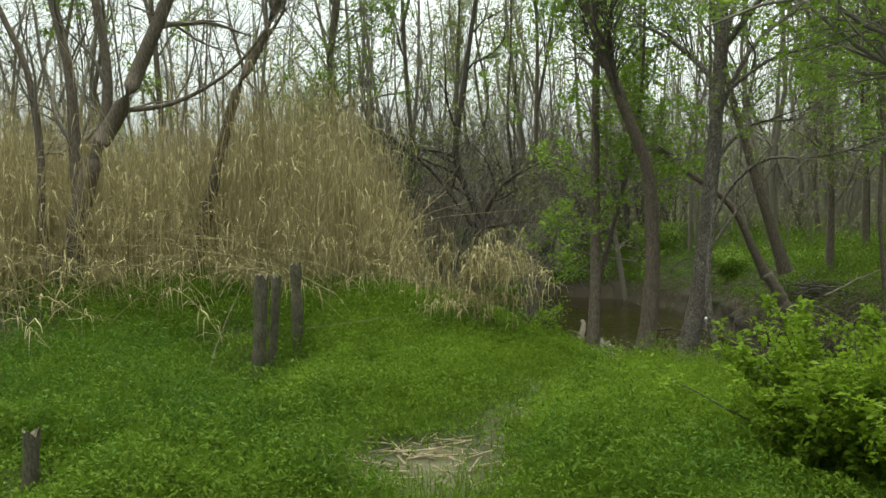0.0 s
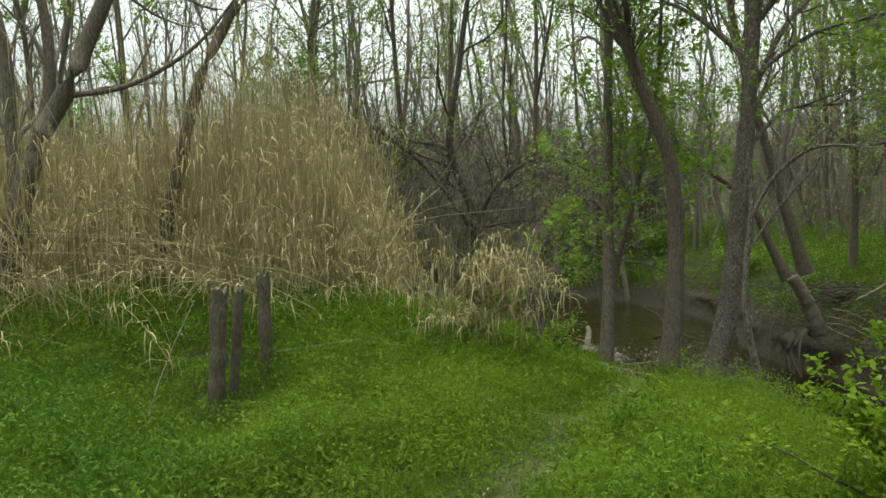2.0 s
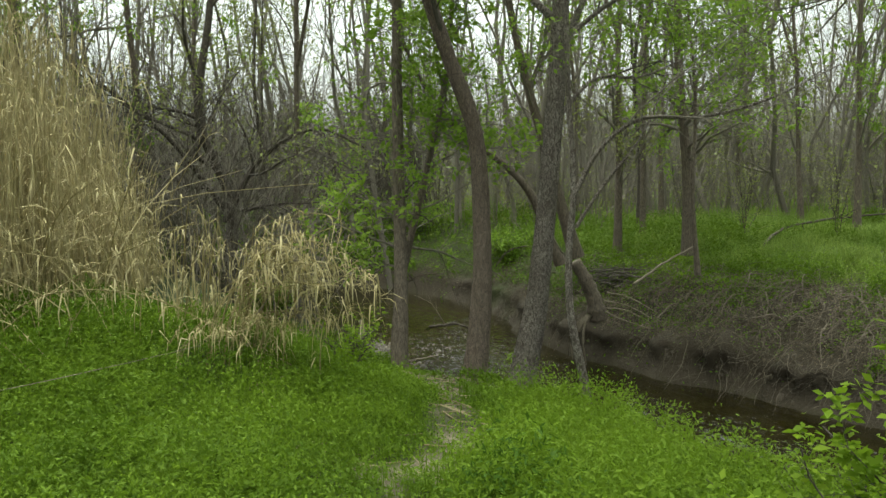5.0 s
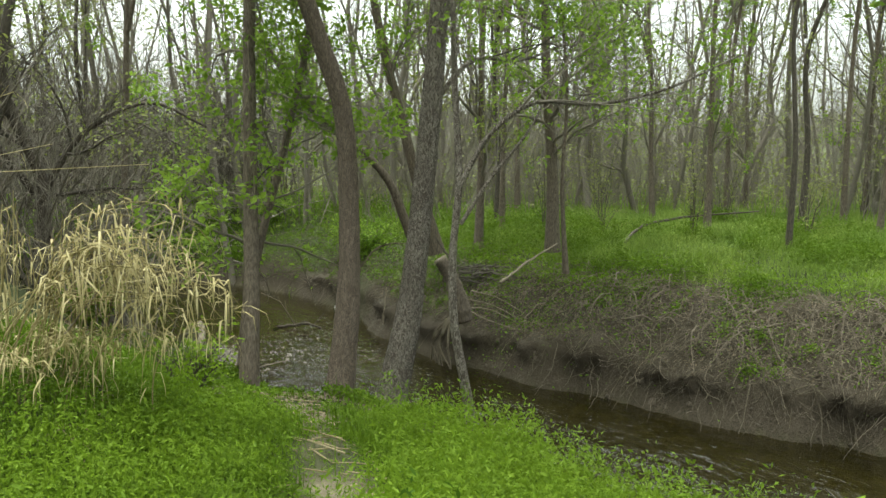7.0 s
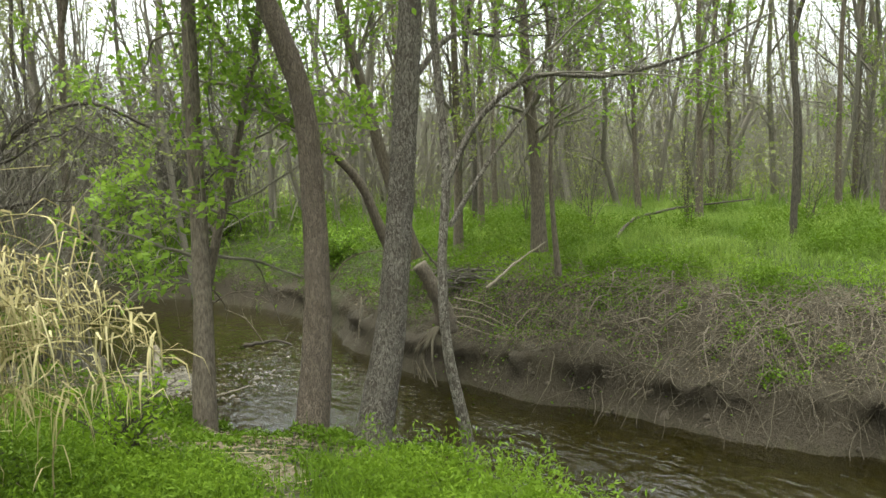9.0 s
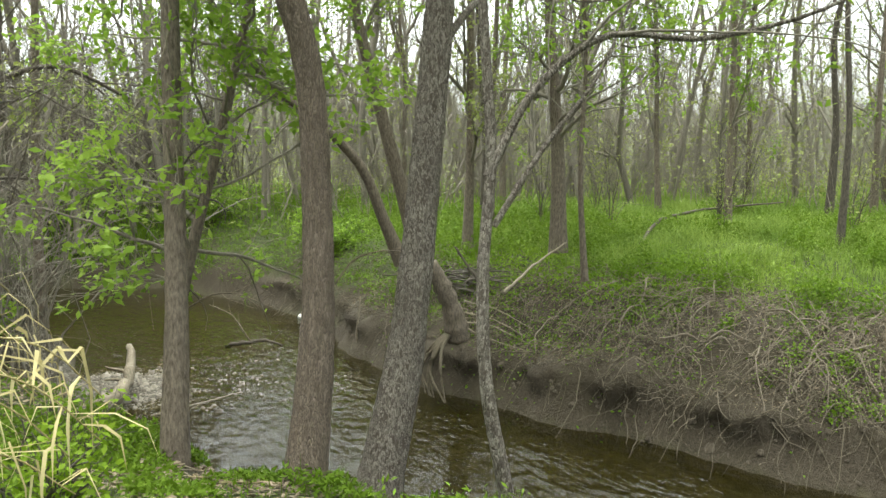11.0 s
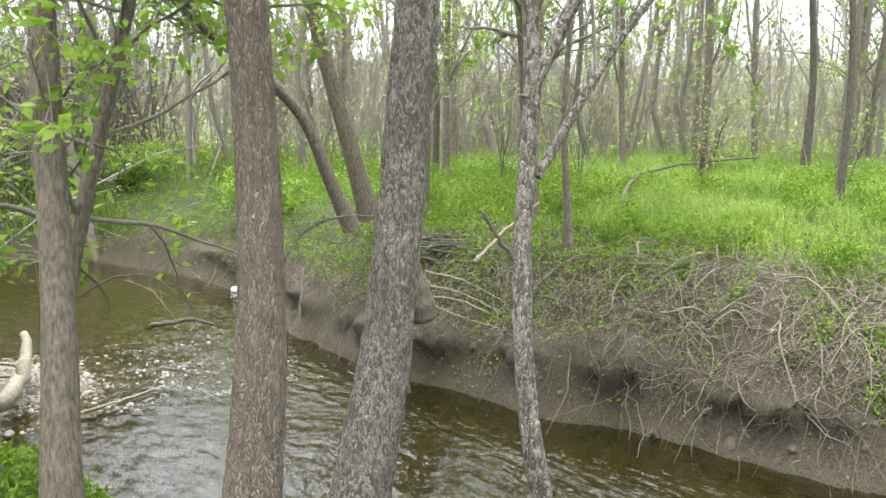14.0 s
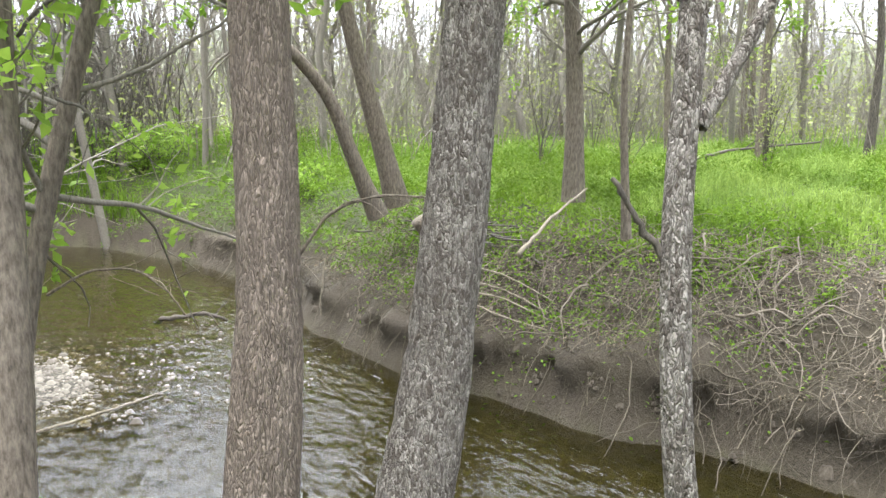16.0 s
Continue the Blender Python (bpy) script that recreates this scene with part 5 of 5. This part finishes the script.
def root_stump():
    """Broken stump on the cut bank, with roots that hang to the water."""
    r = rng_of(170)
    base = np.array([5.95, 14.0, -0.62])
    root = new("root_stump")
    root.location = Vector(base)
    P = curve([(0.1, 0, -0.15), (0.02, 0, 0.2), (-0.12, 0.05, 0.55), (-0.25, 0.1, 0.78)], 20)[None]
    R = (0.11 * np.linspace(1.2, 0.85, 20) * (1 + 0.08 * r.normal(size=20)))[None]
    mesh_object("stump", *tubes(*capped(P, R), 14), BARK, root)
    for k in range(9):
        a = r.uniform(-0.5, 0.5) + np.pi
        g = [(0.05, 0, 0.0), (0.16 * np.cos(a), 0.3 * np.sin(a), -0.15), (0.3 * np.cos(a), 0.5 * np.sin(a) + r.normal() * 0.1, -0.42), (0.32 * np.cos(a), 0.55 * np.sin(a) + r.normal() * 0.15, -0.75)]
        mesh_object("root", *tubes(curve(g, 12)[None], (0.028 * np.linspace(1, 0.3, 12))[None], 6), ROOT, root)
    tagged(root, "broken stump with bare roots hanging from the cut bank", "stump")


root_stump()


def brush_pile(x, y, size, seed, label):
    r = rng_of(seed)
    m = 150
    c = np.array([x, y, float(land_z(x, y))])
    a = r.uniform(0, 2 * np.pi, m)
    L = r.uniform(0.2, 0.7, m) * size
    start = c + r.normal(size=(m, 3)) * np.array([0.35, 0.35, 0.0]) * size + np.array([0, 0, 1.0]) * r.uniform(0, 0.3, (m, 1)) * size
    P = np.stack([start + np.stack([np.cos(a) * L * f, np.sin(a) * L * f, r.normal(size=m) * 0.06 * size * abs(f)], 1) for f in (-0.5, 0, 0.5)], 1)
    R = r.uniform(0.004, 0.012, (m, 1)).repeat(3, 1)
    stuff("brush_pile", *tubes(P, R, 4), TWIG_DARK, label, "brush")


brush_pile(7.3, 15.4, 0.9, 171, "dark heap of flood-borne twigs in the grass")


def bank_weeds():
    """Tufts of ground ivy and young weeds clinging to the cut bank."""
    r = rng_of(180)
    k, m = 120, 110
    y = np.where(r.uniform(size=k) < 0.65, r.uniform(12.2, 16.5, k), r.uniform(8.4, 13, k))
    x = np.interp(y, FAR_EDGE[3:14, 1], FAR_EDGE[3:14, 0]) + r.uniform(0.45, 2.0, k)
    s = r.uniform(0.06, 0.3, (k, 1)) * np.where(y > 12, 1.2, 0.7)[:, None]
    px, py = x[:, None] + r.normal(size=(k, m)) * s, y[:, None] + r.normal(size=(k, m)) * s
    C = np.stack([px, py, land_z(px, py) + r.uniform(0.0, 0.12, (k, m))], -1).reshape(-1, 3)
    stuff("bank_weeds", *leaves(r, C, 0.042, 0.5, 0.55), HERB, "tufts of green weeds clinging to the mud bank", "herbs")


bank_weeds()

dead_stick("reed_stalk", [(0.3, 8.7, 0.55), (0.69, 8.7, 1.04), (1.02, 8.7, 1.42)], 0.0045, DEAD, "single long pale reed stalk leaning out of the clump", "reed", 190)
dead_stick("reed_stalk", [(-2.05, 6.6, 0.0), (-1.96, 6.85, 0.42), (-1.83, 7.2, 0.86)], 0.005, DEAD, "broken pale reed stalk leaning by the fence posts", "reed", 191)
dead_stick("reed_stalk", [(-1.4, 7.9, 0.33), (-0.8, 8.1, 0.37), (-0.1, 8.4, 0.42)], 0.0032, DEAD, "long dry reed fallen across the grass", "reed", 193)

canes = rng_of(194)
for k in range(30):
    x, y = canes.uniform(-6.2, -0.8), canes.uniform(8.3, 9.9)
    a, reach = canes.uniform(0, 2 * np.pi), canes.uniform(0.8, 1.9)
    ex, ey = x + np.cos(a) * reach, max(y + np.sin(a) * reach * 0.5, 7.8)
    rise = canes.uniform(0.15, 1.3)
    z = float(land_z(x, y))
    cane = dead_stick("reed_stalk", [(x, y, z - 0.02), ((x + ex) / 2, (y + ey) / 2, z + rise * 0.62), (ex, ey, z + rise)], 0.0055, REED_STEM, "broken pale reed cane leaning out of the stand", "reed", 400 + k)
    tagged(cane, group="broken reed canes")

dead_stick("dead_branch", [(2.45, 12.35, 0.22), (2.61, 12.26, 0.32), (2.78, 12.13, 0.33), (2.89, 12.03, 0.24)], 0.007, BARK, "bare branch arching over the pool", "branch", 210, 4)
dead_stick("dead_branch", [(3.21, 11.35, 0.47), (3.32, 11.3, 0.63), (3.47, 11.2, 0.7), (3.68, 11.05, 0.7)], 0.008, BARK, "crooked bare branch held between two trunks", "branch", 211, 3)
dead_stick("broken_branch", [(3.14, 9.48, 0.7), (3.08, 9.52, 0.8), (3.02, 9.55, 0.9)], 0.01, BARK_DARK, "dark broken branch stub on the slender tree", "branch", 212)
dead_stick("vine", [(2.23, 11.8, 2.64), (2.22, 11.76, 2.15), (2.14, 11.77, 1.85), (2.22, 11.68, 1.46), (2.22, 11.62, 0.96)], 0.007, DEAD, "pale dry vine climbing the tree trunk", "vine", 213, 2)
dead_stick("dead_branch", [(2.35, 11.95, 1.31), (2.42, 11.92, 1.41), (2.52, 11.86, 1.48), (2.6, 11.81, 1.58)], 0.008, TWIG_DARK, "thin dead branch on the creekside tree", "branch", 214, 3)
dead_stick("dead_branch", [(2.45, 11.83, 1.08), (2.55, 11.74, 1.02), (2.56, 11.72, 0.92)], 0.008, TWIG_DARK, "thin dead branch hooked to the tree", "branch", 215, 2)


def leaf_litter():
    r = rng_of(220)
    n = 9000
    x, y = scatter(r, n, 0.6, 3.8, 8.6, 15.5)
    d = -signed(x, y, NEAR_EDGE)
    keep = (d > 0.1) & (d < 2.2) & ((y > 9.4) | (x > 2.3))
    x, y = x[keep], y[keep]
    C = np.stack([x, y, land_z(x, y) + r.uniform(0.004, 0.03, len(x))], 1)
    stuff("leaf_litter", *leaves(r, C, 0.05, 0.9, 0.45), LITTER, "brown dead leaves and scraps on the near bank", "leaf litter")
    m = 500
    x, y = scatter(r, m, 0.8, 3.6, 9.2, 15)
    keep = -signed(x, y, NEAR_EDGE) > 0.1
    x, y = x[keep], y[keep]
    m = len(x)
    a, L = r.uniform(0, np.pi, m), r.uniform(0.06, 0.4, m)
    P = np.stack([np.stack([x + np.cos(a) * L * f, y + np.sin(a) * L * f], 1) for f in (-0.5, 0, 0.5)], 1)
    P = np.concatenate([P, land_z(P[..., 0], P[..., 1])[..., None] + 0.012], -1)
    stuff("fallen_twigs", *tubes(P, r.uniform(0.002, 0.006, (m, 1)).repeat(3, 1), 4), DEAD, "dry twigs scattered on the near bank", "twigs")


leaf_litter()
herb_field("bank_sprouts", 221, 34000, (0.9, 3.7, 9.4, 13), 0.14, 0.05, "green sprouts in the leaf litter by the water", lambda x, y, r: (-signed(x, y, NEAR_EDGE) > 0.35) & (value_noise(x, y, 57, 0.45) > 0.05))


def bank_clods():
    """Lumps of fallen earth on the cut bank and its shelf."""
    r = rng_of(240)
    m = 1500
    y = 8.2 + r.uniform(0, 1, m) ** 1.2 * 12
    x = np.interp(y, FAR_EDGE[3:14, 1], FAR_EDGE[3:14, 0]) + r.uniform(0.05, 1.5, m)
    s = 0.018 * np.exp(r.normal(size=m) * 0.55)
    z = land_z(x, y)
    ang = np.arange(6) * np.pi / 3
    rad = s[:, None] * r.uniform(0.6, 1.3, (m, 6))
    low = np.stack([x[:, None] + rad * np.cos(ang), y[:, None] + rad * np.sin(ang), np.repeat(z[:, None] - s[:, None] * 0.4, 6, 1)], -1)
    top = np.stack([x[:, None] + rad * 0.55 * np.cos(ang), y[:, None] + rad * 0.55 * np.sin(ang), z[:, None] + s[:, None] * r.uniform(0.2, 0.7, (m, 6))], -1)
    V = np.concatenate([low, top], 1).reshape(-1, 3)
    k = np.arange(m)[:, None] * 12
    F = [k + np.array([[i, (i + 1) % 6, 6 + (i + 1) % 6, 6 + i]]) for i in range(6)] + [k + np.array([[6, 7, 8, 9]]), k + np.array([[6, 9, 10, 11]])]
    stuff("earth_clods", V, np.concatenate(F), CLOD, "dark crumbs of earth fallen from the cut bank", "earth")


bank_clods()
